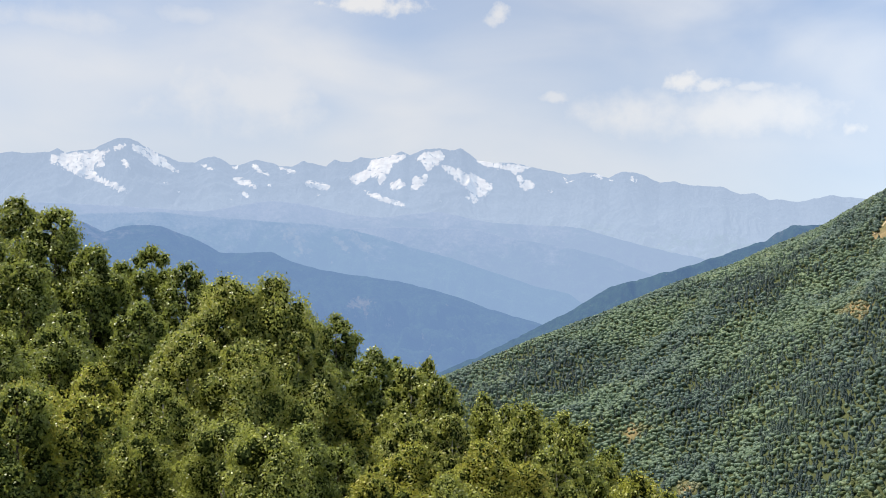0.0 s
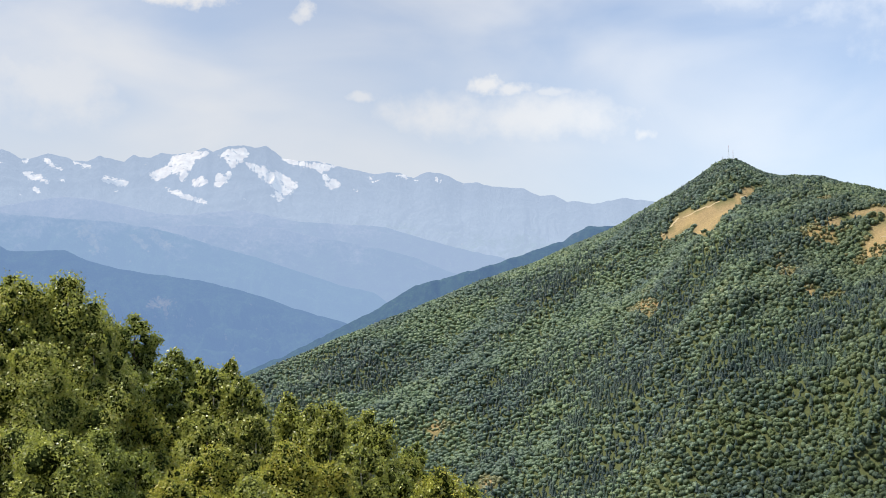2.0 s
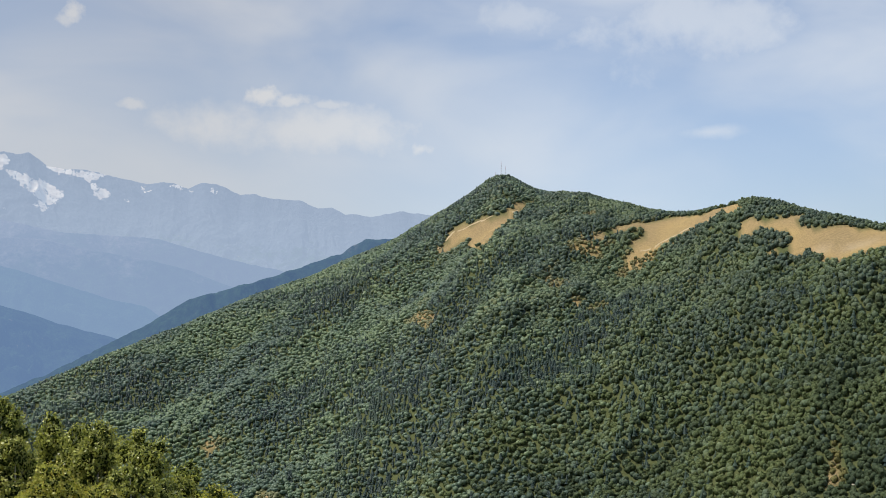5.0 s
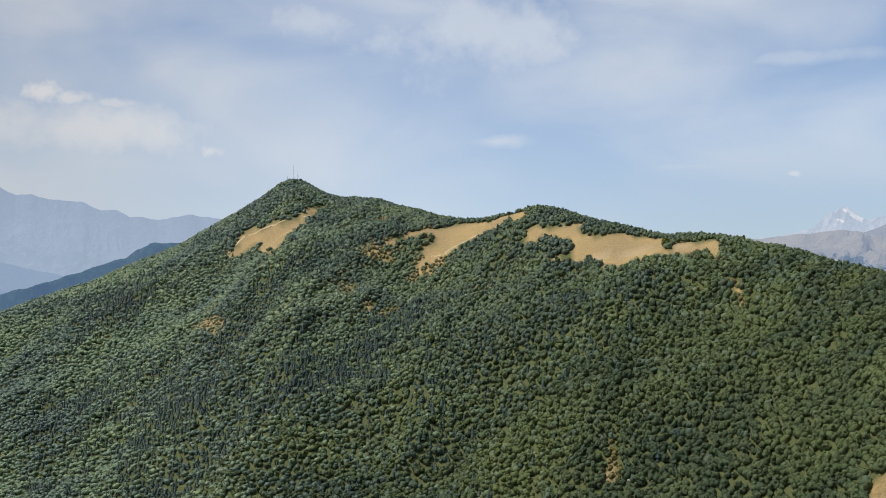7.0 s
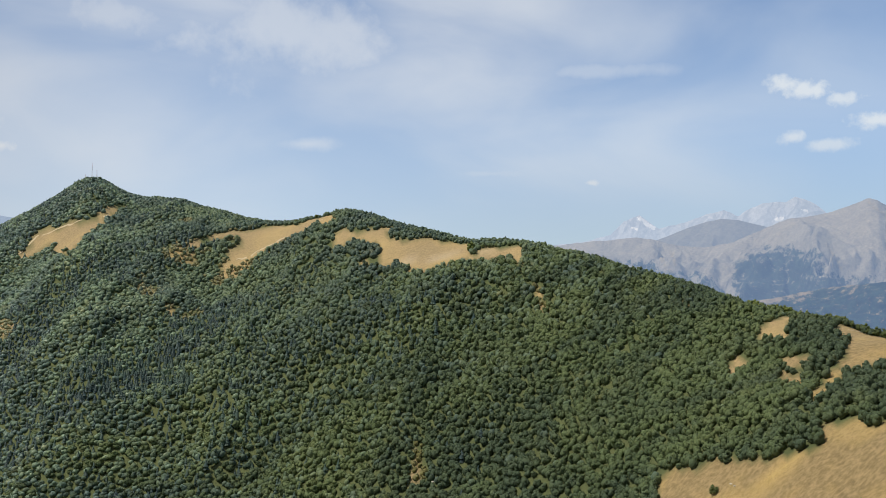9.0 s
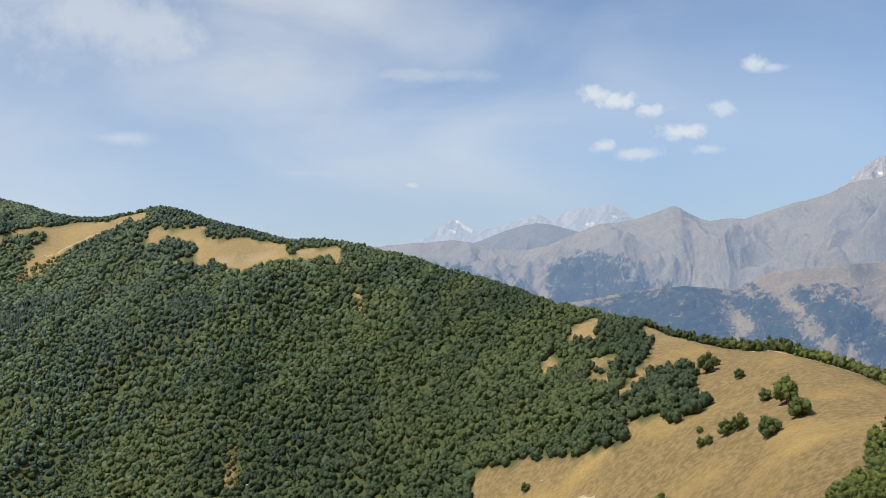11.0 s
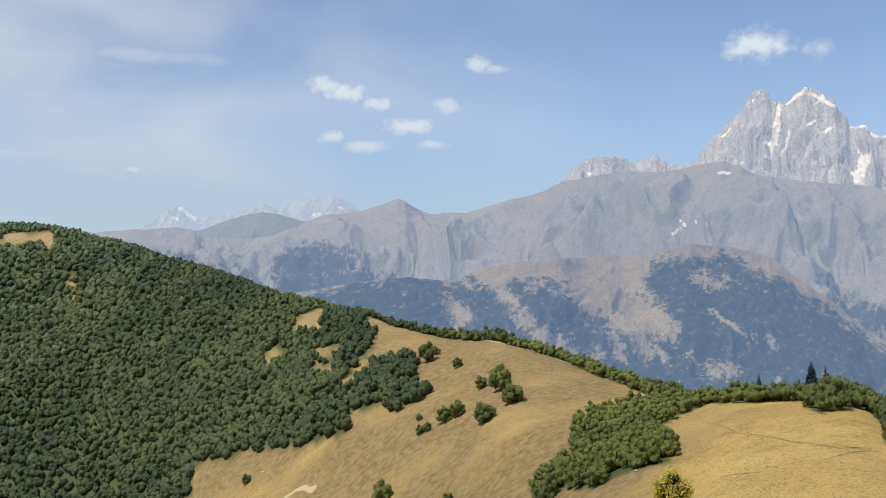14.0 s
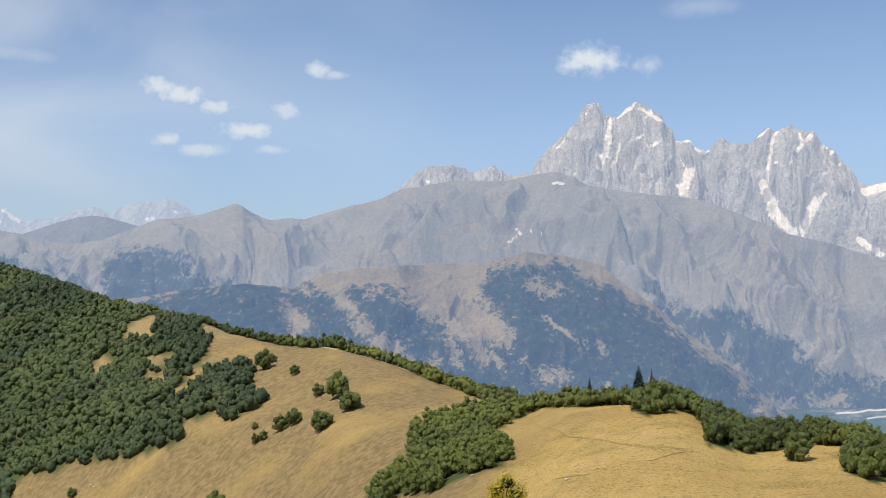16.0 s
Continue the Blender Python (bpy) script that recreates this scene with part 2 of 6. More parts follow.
def attribute(n, name):
    a = n.add("ShaderNodeAttribute")
    a.attribute_name = name
    return a.outputs["Fac"]


def leafy(n, colour, through_colour, bump=None, strength=0.6, distance=1.0, thin=0.3, gloss=0.5, haze_sheen=0.0):
    mix = n.add("ShaderNodeMixShader")
    mix.inputs[0].default_value = thin
    n.put(mix.inputs[1], surface(n, colour, 0.42, bump, strength, distance, gloss, haze_sheen))
    t = n.add("ShaderNodeBsdfTranslucent")
    n.put(t.inputs[0], through_colour)
    n.put(mix.inputs[2], t.outputs[0])
    return mix.outputs[0]


def crowns_material(name, dark, mid, light, autumn, dry=0.06, relief=0.8, gap_shade=0.5, haze_sheen=0.0, single=False, gloss=0.12, vary=0.45):
    """Foliage of whole trees: every crown has its own shade, with finer leafy relief."""
    m, n, out = material(name)
    p = place(n)
    spray = n.add("ShaderNodeNewGeometry").outputs["Random Per Island"]
    one = n.math("ADD", attribute(n, "shade"), n.math("MULTIPLY", n.add("ShaderNodeObjectInfo").outputs["Random"], 0.5 if single else 0.0))
    each = n.math("ADD", n.math("MULTIPLY", one, 0.7), n.math("MULTIPLY", spray, 0.3))
    wide = n.noise(p, 0.011, 5.0, 0.65)
    clump = n.noise(p, 1.5, 4.0, 0.85)
    patch = n.math("ADD", n.math("MULTIPLY", n.ramp(wide, 0.41, 0.59), 0.4), n.math("MULTIPLY", n.ramp(n.noise(p, 0.04, 3.0, 0.6), 0.38, 0.62), 0.25))
    tone = n.math("ADD", n.math("MULTIPLY", each, vary), n.math("MULTIPLY", patch, 1.3 - vary))
    c = n.mix(n.ramp(tone, 0.1, 0.55), dark, mid)
    c = n.mix(n.ramp(tone, 0.5, 1.0), c, light)
    turn = n.ramp(n.math("ADD", n.math("MULTIPLY", n.noise(p, 0.013, 3.0, 0.6), 0.9), n.math("MULTIPLY", each, 0.25)), 0.74 - dry, 0.92 - dry)
    c = n.mix(n.math("MULTIPLY", turn, 0.75), c, autumn)
    # noise paints sunlit leaf clumps and the shade in the gaps between them
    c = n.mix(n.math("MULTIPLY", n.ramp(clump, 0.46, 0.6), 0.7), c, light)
    c = n.mix(n.math("MULTIPLY", n.ramp(clump, 0.5, 0.36), gap_shade), c, tuple(0.5 * v for v in dark))
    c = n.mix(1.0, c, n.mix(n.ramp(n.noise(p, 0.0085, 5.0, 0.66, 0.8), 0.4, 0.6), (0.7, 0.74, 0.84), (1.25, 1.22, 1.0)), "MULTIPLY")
    c = n.mix(n.math("MULTIPLY", n.ramp(one, 1.5, 1.6), 0.8), c, autumn)
    n.put(out.inputs[0], leafy(n, c, light, n.noise(p, 0.8, 5.0, 0.85), relief, 1.4, 0.32, gloss, haze_sheen))
    return m


def leaf_material(name, dark, light, yellow, share):
    """Single leaves, each with a shade of its own, lit through."""
    m, n, out = material(name)
    g = n.add("ShaderNodeNewGeometry")
    each = g.outputs["Random Per Island"]
    tree = n.add("ShaderNodeObjectInfo").outputs["Random"]
    c = n.mix(n.ramp(each, 0.15, 0.85), dark, light)
    y = n.math("ADD", n.math("MULTIPLY", n.math("FRACT", n.math("MULTIPLY", each, 17.3)), 0.75), n.math("MULTIPLY", tree, 0.35))
    c = n.mix(n.ramp(y, 1.0 - share, 1.06 - share * 0.6), c, yellow)
    c = n.mix(n.math("MULTIPLY", tree, 0.6), c, n.mix(0.35, dark, light))
    n.put(out.inputs[0], leafy(n, c, n.mix(0.5, c, (0.5, 0.54, 0.08)), None, 0, 0, 0.34, 0.4))
    return m


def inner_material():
    """The leaves inside a crown, too dense to tell apart, with shade painted in."""
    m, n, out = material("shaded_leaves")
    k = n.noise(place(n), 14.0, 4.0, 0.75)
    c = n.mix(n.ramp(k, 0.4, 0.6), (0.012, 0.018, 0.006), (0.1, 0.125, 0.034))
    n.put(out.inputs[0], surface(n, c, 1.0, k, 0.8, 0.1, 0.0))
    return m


def bark_material(name, base, mark, amount):
    m, n, out = material(name)
    c = n.add("ShaderNodeTexCoord").outputs["Object"]
    st = n.vec("MULTIPLY", c, (9.0, 9.0, 26.0))
    k = n.noise(st, 1.0, 5.0, 0.6)
    col = n.mix(n.ramp(k, 0.62 - amount, 0.7 - amount * 0.6), base, mark)
    n.put(out.inputs[0], surface(n, col, 0.85, k, 0.5, 0.01))
    return m


def ground_material():
    m, n, out = material("dry_grass_slope")
    p = place(n)
    big = n.noise(p, 0.012, 5.0, 0.6)
    med = n.noise(p, 0.07, 6.0, 0.68)
    band = n.noise(n.vec("MULTIPLY", p, (0.035, 0.035, 0.55)), 1.0, 6.0, 0.7, 0.5)
    tuft = n.noise(p, 1.6, 6.0, 0.8)
    speck = n.noise(p, 0.42, 4.0, 0.8)
    straw, gold, green, brown = (0.38, 0.25, 0.084), (0.48, 0.335, 0.12), (0.2, 0.16, 0.05), (0.21, 0.135, 0.056)
    c = n.mix(n.ramp(big, 0.35, 0.65), straw, gold)
    c = n.mix(n.math("MULTIPLY", n.ramp(med, 0.47, 0.66), 0.6), c, green)
    c = n.mix(n.math("MULTIPLY", n.ramp(band, 0.48, 0.66), 0.2), c, brown)
    c = n.mix(n.math("MULTIPLY", n.ramp(band, 0.45, 0.3), 0.12), c, (0.40, 0.295, 0.11))
    c = n.mix(n.math("MULTIPLY", n.ramp(tuft, 0.5, 0.6), 0.75), c, (0.49, 0.365, 0.15))
    c = n.mix(n.math("MULTIPLY", n.ramp(tuft, 0.48, 0.4), 0.7), c, (0.16, 0.12, 0.045))
    c = n.mix(n.math("MULTIPLY", n.ramp(speck, 0.58, 0.66), 0.6), c, (0.13, 0.11, 0.042))
    c = n.mix(attribute(n, "damp"), c, n.mix(n.ramp(speck, 0.35, 0.65), (0.16, 0.118, 0.056), (0.285, 0.207, 0.102)))
    c = n.mix(attribute(n, "bare"), c, n.mix(tuft, (0.4, 0.32, 0.21), (0.5, 0.42, 0.3)))
    c = n.mix(attribute(n, "woodland"), c, n.mix(med, (0.05, 0.065, 0.028), (0.1, 0.11, 0.045)))
    n.put(out.inputs[0], surface(n, c, 0.95, n.math("ADD", n.math("MULTIPLY", tuft, 0.6), med), 0.9, 0.9, 0.1))
    return m


def path_material(name, low, high):
    m, n, out = material(name)
    k = n.noise(place(n), 1.2, 5.0, 0.7)
    n.put(out.inputs[0], surface(n, n.mix(k, low, high), 0.95, k, 0.5, 0.05, 0.1))
    return m


def far_material(name, rock_a, rock_b, grass, wood, air, share, thin, scale=0.01, tree_line=(0.45, 0.6), wood_amount=1.0, meadow_share=0.0, bump=0.5, streaks=0.4, snowy=0.0, depth=0.16, soft=0.0, ragged=2.8):
    """A far mountain: rock, alpine grass and forest, with haze painted on as emission.
    share: how much of the light is this painted haze at the valley's height; thin: how much less on the summits."""
    m, n, out = material(name)
    p = place(n)
    up = attribute(n, "rise")
    flow = n.add("ShaderNodeCombineXYZ")
    n.put(flow.inputs[0], n.math("ADD", attribute(n, "run"), n.math("MULTIPLY", attribute(n, "down"), 0.3)))
    n.put(flow.inputs[1], n.math("MULTIPLY", attribute(n, "down"), 0.22))
    flow = flow.outputs[0]
    gully = n.noise(flow, scale * 4.5, 7.0, 0.68, 0.6)
    thread = n.noise(flow, scale * 11, 5.0, 0.62, 0.4)
    fine = n.noise(p, scale * 6, 6.0, 0.65)
    dots = n.noise(p, scale * 26, 3.0, 0.7)
    veins = n.noise(n.vec("MULTIPLY", p, (1.0, 1.0, 0.7)), scale * 3, 7.0, 0.7, 1.2)
    big = n.noise(p, scale * 0.9, 5.0, 0.6)
    c = n.mix(n.ramp(n.math("ADD", n.math("MULTIPLY", veins, 0.4), n.math("MULTIPLY", gully, 0.6)), 0.4, 0.6), rock_a, rock_b)
    c = n.mix(n.math("MULTIPLY", n.ramp(n.math("ADD", big, n.math("MULTIPLY", n.math("SUBTRACT", fine, 0.5), 0.3)), 0.45, 0.62), meadow_share), c, n.mix(fine, grass, rock_b))
    vast = n.ramp(n.noise(p, scale * 0.28, 4.0, 0.6), 0.4, 0.6)
    c = n.mix(1.0, c, n.mix(vast, (0.9, 0.91, 0.93), (1.13, 1.07, 0.99)), "MULTIPLY")
    c = n.mix(n.math("MULTIPLY", n.ramp(thread, 0.58, 0.72), streaks), c, (0.5, 0.45, 0.39))
    c = n.mix(n.math("MULTIPLY", n.ramp(thread, 0.44, 0.3), streaks * 1.3), c, tuple(0.45 * v for v in rock_a))
    rills = n.noise(flow, scale * 2.6, 5.0, 0.55, 0.5)
    for level, tint in ((0.5, (0.56, 0.5, 0.43)), (0.57, tuple(0.4 * v for v in rock_a)), (0.43, (0.5, 0.45, 0.38))):
        line = n.ramp(n.math("ABSOLUTE", n.math("SUBTRACT", rills, level)), 0.05, 0.012)
        c = n.mix(n.math("MULTIPLY", line, min(0.4, 0.9 * streaks)), c, tint)
    if soft:
        c = n.mix(soft, c, n.mix(n.ramp(n.noise(p, scale * 0.7, 6.0, 0.6, 0.8), 0.36, 0.64), tuple(0.6 * a + 0.4 * b for a, b in zip(rock_a, rock_b)), tuple(0.25 * a + 0.75 * b for a, b in zip(rock_a, rock_b))))
    turf = n.math("ADD", up, n.math("MULTIPLY", n.math("SUBTRACT", big, 0.5), 0.9))
    c = n.mix(n.math("MULTIPLY", n.ramp(turf, tree_line[1] + 0.35, tree_line[1] + 0.05), 0.85), c, n.mix(fine, grass, rock_b))
    woods = n.math("ADD", turf, n.math("MULTIPLY", n.math("SUBTRACT", fine, 0.5), 0.55))
    w2 = n.math("MULTIPLY", n.ramp(woods, tree_line[1], tree_line[0]), wood_amount)
    scatter_of = n.math("ADD", n.math("MULTIPLY", n.math("SUBTRACT", n.noise(p, scale * 4, 6.0, 0.66), 0.5), 3.0), n.math("MULTIPLY", n.math("SUBTRACT", dots, 0.46), 2.3))
    edge = n.math("ADD", attribute(n, "wood"), n.math("MULTIPLY", scatter_of, n.ramp(attribute(n, "wood"), 0.0, 0.4)))
    w2 = n.math("MAXIMUM", w2, n.math("MULTIPLY", n.ramp(edge, 0.42, 0.62), 0.95))
    copse = n.mix(n.ramp(n.noise(p, scale * 3.2, 5.0, 0.7), 0.38, 0.64), wood, (wood[0] * 2.3, wood[1] * 2.3, wood[2] * 1.7))
    c = n.mix(w2, c, n.mix(1.0, copse, n.mix(n.ramp(dots, 0.3, 0.7), (0.55, 0.55, 0.55), (1.6, 1.6, 1.6)), "MULTIPLY"))
    bare = n.math("ADD", attribute(n, "scree"), n.math("MULTIPLY", n.math("SUBTRACT", n.noise(p, scale * 7, 5.0, 0.6), 0.5), 3.0))
    c = n.mix(n.math("MULTIPLY", n.ramp(bare, 0.5, 0.8), 0.85), c, n.mix(fine, (0.25, 0.19, 0.1), (0.42, 0.34, 0.2)))
    white = n.math("ADD", attribute(n, "snow"), n.math("MULTIPLY", n.ramp(attribute(n, "snow"), 0.02, 0.3), n.math("MULTIPLY", n.math("SUBTRACT", n.math("ADD", n.math("MULTIPLY", n.noise(p, scale * 7, 8.0, 0.68), 0.65), n.math("MULTIPLY", thread, 0.35)), 0.5), ragged)))
    if snowy:
        white = n.math("ADD", white, n.math("MULTIPLY", n.ramp(n.math("MULTIPLY", n.ramp(thread, 0.56, 0.7), n.ramp(up, 0.55, 0.85)), 0.2, 1.0), snowy))
    grain = n.ramp(n.noise(p, scale * 11, 5.0, 0.62), 0.32, 0.68)
    k = 0.26 * (1 - 0.7 * soft)
    c = n.mix(1.0, c, n.mix(grain, (1 - k, 1 - k, 1 - k), (1 + k, 1 + k, 1 + k)), "MULTIPLY")
    white = n.ramp(white, 0.44, 0.56)
    c = n.mix(white, c, n.mix(n.ramp(fine, 0.35, 0.65), (0.72, 0.6, 0.48), (1.0, 0.89, 0.74)))
    relief = n.math("ADD", n.math("ADD", n.math("MULTIPLY", veins, 0.6), n.math("MULTIPLY", fine, 0.4)), n.math("ADD", gully, n.math("MULTIPLY", thread, 0.35)))
    lit = surface(n, c, 0.95, relief, n.math("MULTIPLY", bump, n.math("SUBTRACT", 1.0, n.math("MULTIPLY", white, 0.8))), depth / scale, 0.05)
    # the surface itself emits the air's colour, in place of haze before it
    haze_glow = n.add("ShaderNodeEmission")
    n.put(haze_glow.inputs[0], air)
    haze_glow.inputs[1].default_value = 1.0
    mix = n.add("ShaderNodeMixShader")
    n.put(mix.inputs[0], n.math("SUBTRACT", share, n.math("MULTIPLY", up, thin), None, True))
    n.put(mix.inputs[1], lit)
    n.put(mix.inputs[2], haze_glow.outputs[0])
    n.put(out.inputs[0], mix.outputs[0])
    return m


def plain_material(name, colour, rough=0.6, metal=0.0):
    m, n, out = material(name)
    k = n.noise(n.add("ShaderNodeTexCoord").outputs["Object"], 2.0, 4.0, 0.6)
    b = n.mix(n.math("MULTIPLY", k, 0.3), colour, tuple(0.6 * v for v in colour))
    n.put(out.inputs[0], surface(n, b, rough))
    return m


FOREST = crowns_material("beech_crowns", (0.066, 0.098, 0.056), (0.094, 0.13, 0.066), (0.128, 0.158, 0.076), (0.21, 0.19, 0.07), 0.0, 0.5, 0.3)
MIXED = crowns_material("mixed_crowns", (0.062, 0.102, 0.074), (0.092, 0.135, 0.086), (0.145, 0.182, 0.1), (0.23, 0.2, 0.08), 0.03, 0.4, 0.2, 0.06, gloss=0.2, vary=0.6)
# paler and bluer than the other woods: distance haze painted into the leaf colour
HAZED_SLOPE = crowns_material("hazed_slope_crowns", (0.088, 0.142, 0.112), (0.128, 0.188, 0.13), (0.19, 0.248, 0.142), (0.27, 0.265, 0.13), 0.05, 0.1, 0.03, 0.1, gloss=0.3, vary=0.6)
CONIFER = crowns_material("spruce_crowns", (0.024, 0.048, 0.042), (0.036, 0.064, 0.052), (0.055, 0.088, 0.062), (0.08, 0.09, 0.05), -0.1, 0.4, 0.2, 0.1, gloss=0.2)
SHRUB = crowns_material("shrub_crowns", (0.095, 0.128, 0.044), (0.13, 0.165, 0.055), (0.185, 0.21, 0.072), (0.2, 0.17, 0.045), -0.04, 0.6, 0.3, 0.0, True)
BIRCH_LEAF = leaf_material("birch_leaves", (0.12, 0.145, 0.034), (0.5, 0.52, 0.12), (0.6, 0.53, 0.15), 0.18)
GOLD_LEAF = leaf_material("turning_leaves", (0.17, 0.18, 0.034), (0.56, 0.56, 0.1), (0.5, 0.4, 0.065), 0.4)
DARK_LEAF = leaf_material("alder_leaves", (0.08, 0.105, 0.026), (0.36, 0.41, 0.095), (0.46, 0.44, 0.11), 0.08)
YELLOW_LEAF = leaf_material("golden_leaves", (0.24, 0.19, 0.02), (0.55, 0.43, 0.045), (0.6, 0.42, 0.04), 0.5)
INNER_SHADE = inner_material()
WHITE_BARK = bark_material("birch_bark", (0.55, 0.52, 0.46), (0.09, 0.075, 0.06), 0.05)
BROWN_BARK = bark_material("brown_bark", (0.13, 0.1, 0.075), (0.05, 0.04, 0.03), 0.15)
GROUND = ground_material()
PALE_PATH = path_material("trodden_earth", (0.3, 0.23, 0.13), (0.47, 0.39, 0.26))
WORN_PATH = path_material("worn_grass", (0.22, 0.148, 0.058), (0.37, 0.255, 0.1))


# ---- building helpers ----
def mesh_of(name, verts, faces, mat, smooth=True, layers=()):
    """A mesh from arrays of corners and of faces that all have the same number of corners."""
    me = bpy.data.meshes.new(name)
    verts, faces = np.asarray(verts, np.float32), np.asarray(faces, np.int32)
    k = faces.shape[1]
    me.vertices.add(len(verts))
    me.vertices.foreach_set("co", verts.ravel())
    me.loops.add(faces.size)
    me.loops.foreach_set("vertex_index", faces.ravel())
    me.polygons.add(len(faces))
    me.polygons.foreach_set("loop_start", np.arange(0, faces.size, k, dtype=np.int32))
    me.polygons.foreach_set("use_smooth", np.full(len(faces), smooth))
    me.update(calc_edges=True)
    me.materials.append(mat)
    for key, values in layers:
        a = me.attributes.new(key, "FLOAT", "POINT")
        a.data.foreach_set("value", np.asarray(values, np.float32).ravel())
    return me


def grid_faces(rows, cols, wrap=False):
    i = np.arange(rows - 1)[:, None] * cols
    j = np.arange(cols if wrap else cols - 1)[None]
    k = (j + 1) % cols
    return np.stack([i + j, i + k, i + cols + k, i + cols + j], -1).reshape(-1, 4)


def part(name, me, parent, label=""):
    ob = new(name, me)
    ob.parent = parent
    return tagged(ob, label)


def tube(path, radii, sides=6):
    """Corners and faces of a tapering tube along a path."""
    path = np.asarray(path, float)
    d = np.gradient(path, axis=0)
    d /= np.linalg.norm(d, axis=1, keepdims=True) + 1e-9
    ref = np.where(np.abs(d[:, 2:3]) > 0.9, [[1.0, 0, 0]], [[0, 0, 1.0]])
    u = np.cross(d, ref)
    u /= np.linalg.norm(u, axis=1, keepdims=True) + 1e-9
    v = np.cross(d, u)
    a = np.linspace(0, 2 * np.pi, sides, endpoint=False)
    ring = u[:, None] * np.cos(a)[None, :, None] + v[:, None] * np.sin(a)[None, :, None]
    verts = path[:, None] + ring * np.asarray(radii)[:, None, None]
    return verts.reshape(-1, 3), grid_faces(len(path), sides, True)


def joined(pieces):
    vs, fs, n = [], [], 0
    for v, f in pieces:
        vs.append(v)
        fs.append(f + n)
        n += len(v)
    return np.concatenate(vs), np.concatenate(fs)


def inside(poly, x, y):
    p = np.array(poly, float)
    hit = np.zeros(np.shape(x), bool)
    for (ax, ay), (bx, by) in zip(p, np.roll(p, -1, axis=0)):
        cross = (ay > y) != (by > y)
        hit ^= cross & (x < (bx - ax) * (y - ay) / (by - ay + 1e-12) + ax)
    return hit



# ---- ground ----
MEADOWS_A = [

    [(-98, 1619), (-92, 1630), (-79, 1654), (-59, 1667), (-37, 1640), (-3, 1605), (10, 1622), (23, 1653), (45, 1678), (56, 1677), (44, 1644), (22, 1592), (9, 1498), (-2, 1480), (-10, 1444), (-18, 1419), (-28, 1420), (-50, 1580), (-64, 1590), (-80, 1605)],
    [(112, 1340), (142, 1366), (151, 1375), (182, 1375), (210, 1384), (226, 1362), (243, 1308), (262, 1281), (265, 1230), (258, 1204), (249, 1203), (248, 1244), (239, 1230), (223, 1272), (209, 1269), (177, 1277), (136, 1273), (146, 1287), (159, 1295), (143, 1301), (150, 1314), (170, 1333), (173, 1347), (137, 1344), (122, 1335)]]
MEADOWS_B = [

    [(246, 1143), (251, 1159), (270, 1105), (279, 1094), (300, 1086), (288, 1069), (284, 1059), (297, 1026), (322, 1019), (321, 1008), (333, 1006), (335, 978), (333, 943), (324, 929), (323, 921), (333, 923), (338, 930), (343, 923), (354, 914), (363, 912), (360, 893), (349, 851), (342, 854), (343, 874), (335, 877), (327, 894), (317, 900), (314, 919), (302, 913), (284, 918), (281, 948), (276, 991), (257, 1012), (249, 1023), (253, 1037), (263, 1022), (270, 1027), (274, 1045), (258, 1091), (242, 1127)],
    [(335, 500), (347, 512), (362, 524), (355, 505), (338, 478)]]
MEADOWS_C = [
    [(394, 608), (394, 590), (383, 550), (374, 552), (377, 581)], [(352, 511), (374, 531), (384, 528), (366, 505), (349, 496)], [(322, 466), (324, 456), (327, 444), (318, 436), (312, 442)],
    [(299, 436), (309, 440), (312, 430), (300, 414)], [(313, 496), (324, 500), (316, 482), (305, 477)], [(360, 613), (362, 613), (352, 594), (352, 596)]]
MEADOWS_D = [

    [(251, 451), (251, 428), (255, 412), (255, 394), (255, 375), (257, 370), (258, 350), (261, 347), (265, 354), (272, 365), (272, 356), (275, 343), (267, 330), (271, 325), (277, 321), (285, 331), (290, 342), (304, 362), (311, 367), (322, 385), (320, 397), (318, 405), (307, 397), (295, 388), (283, 388), (292, 396), (311, 407), (310, 414), (316, 415), (322, 416), (330, 425), (339, 436), (352, 446), (357, 458), (358, 471), (379, 481), (361, 404), (350, 357), (328, 297), (309, 254), (288, 213), (280, 210), (264, 210), (243, 210), (217, 194), (204, 184), (199, 189), (100, 94), (150, 319)]]
MEADOWS_E = [

    [(160, 158), (189, 173), (183, 156), (186, 148), (193, 143), (205, 151), (230, 175), (253, 185), (269, 185), (261, 153), (225, 128), (251, 129), (233, 116), (207, 102), (222, 98), (235, 96), (244, 92), (237, 84), (199, 72), (192, 64), (236, 70), (240, 40), (120, 10), (60, 60)]]
MEADOWS = MEADOWS_A + MEADOWS_B + MEADOWS_C + MEADOWS_D + MEADOWS_E
# small clearings with yellowed scrub
GLADES = [
    [(117, 1529), (125, 1539), (132, 1508), (117, 1421)],
    [(-127, 1426), (-108, 1415), (-84, 1351), (-80, 1320), (-91, 1323), (-107, 1364)],
    [(63, 1254), (72, 1254), (71, 1224), (64, 1219)],
    [(76, 1170), (84, 1176), (90, 1171), (84, 1162)],
    [(100, 1157), (112, 1158), (113, 1145), (102, 1147)],
    [(194, 665), (203, 690), (209, 700), (208, 690), (204, 674), (202, 655)],
    [(-265, 1159), (-255, 1165), (-231, 1133), (-232, 1123), (-252, 1139)],
    [(329, 795), (324, 773), (316, 736), (317, 731), (329, 776)],
    [(-364, 1300), (-352, 1307), (-324, 1293), (-314, 1279), (-332, 1283), (-351, 1290)],
]


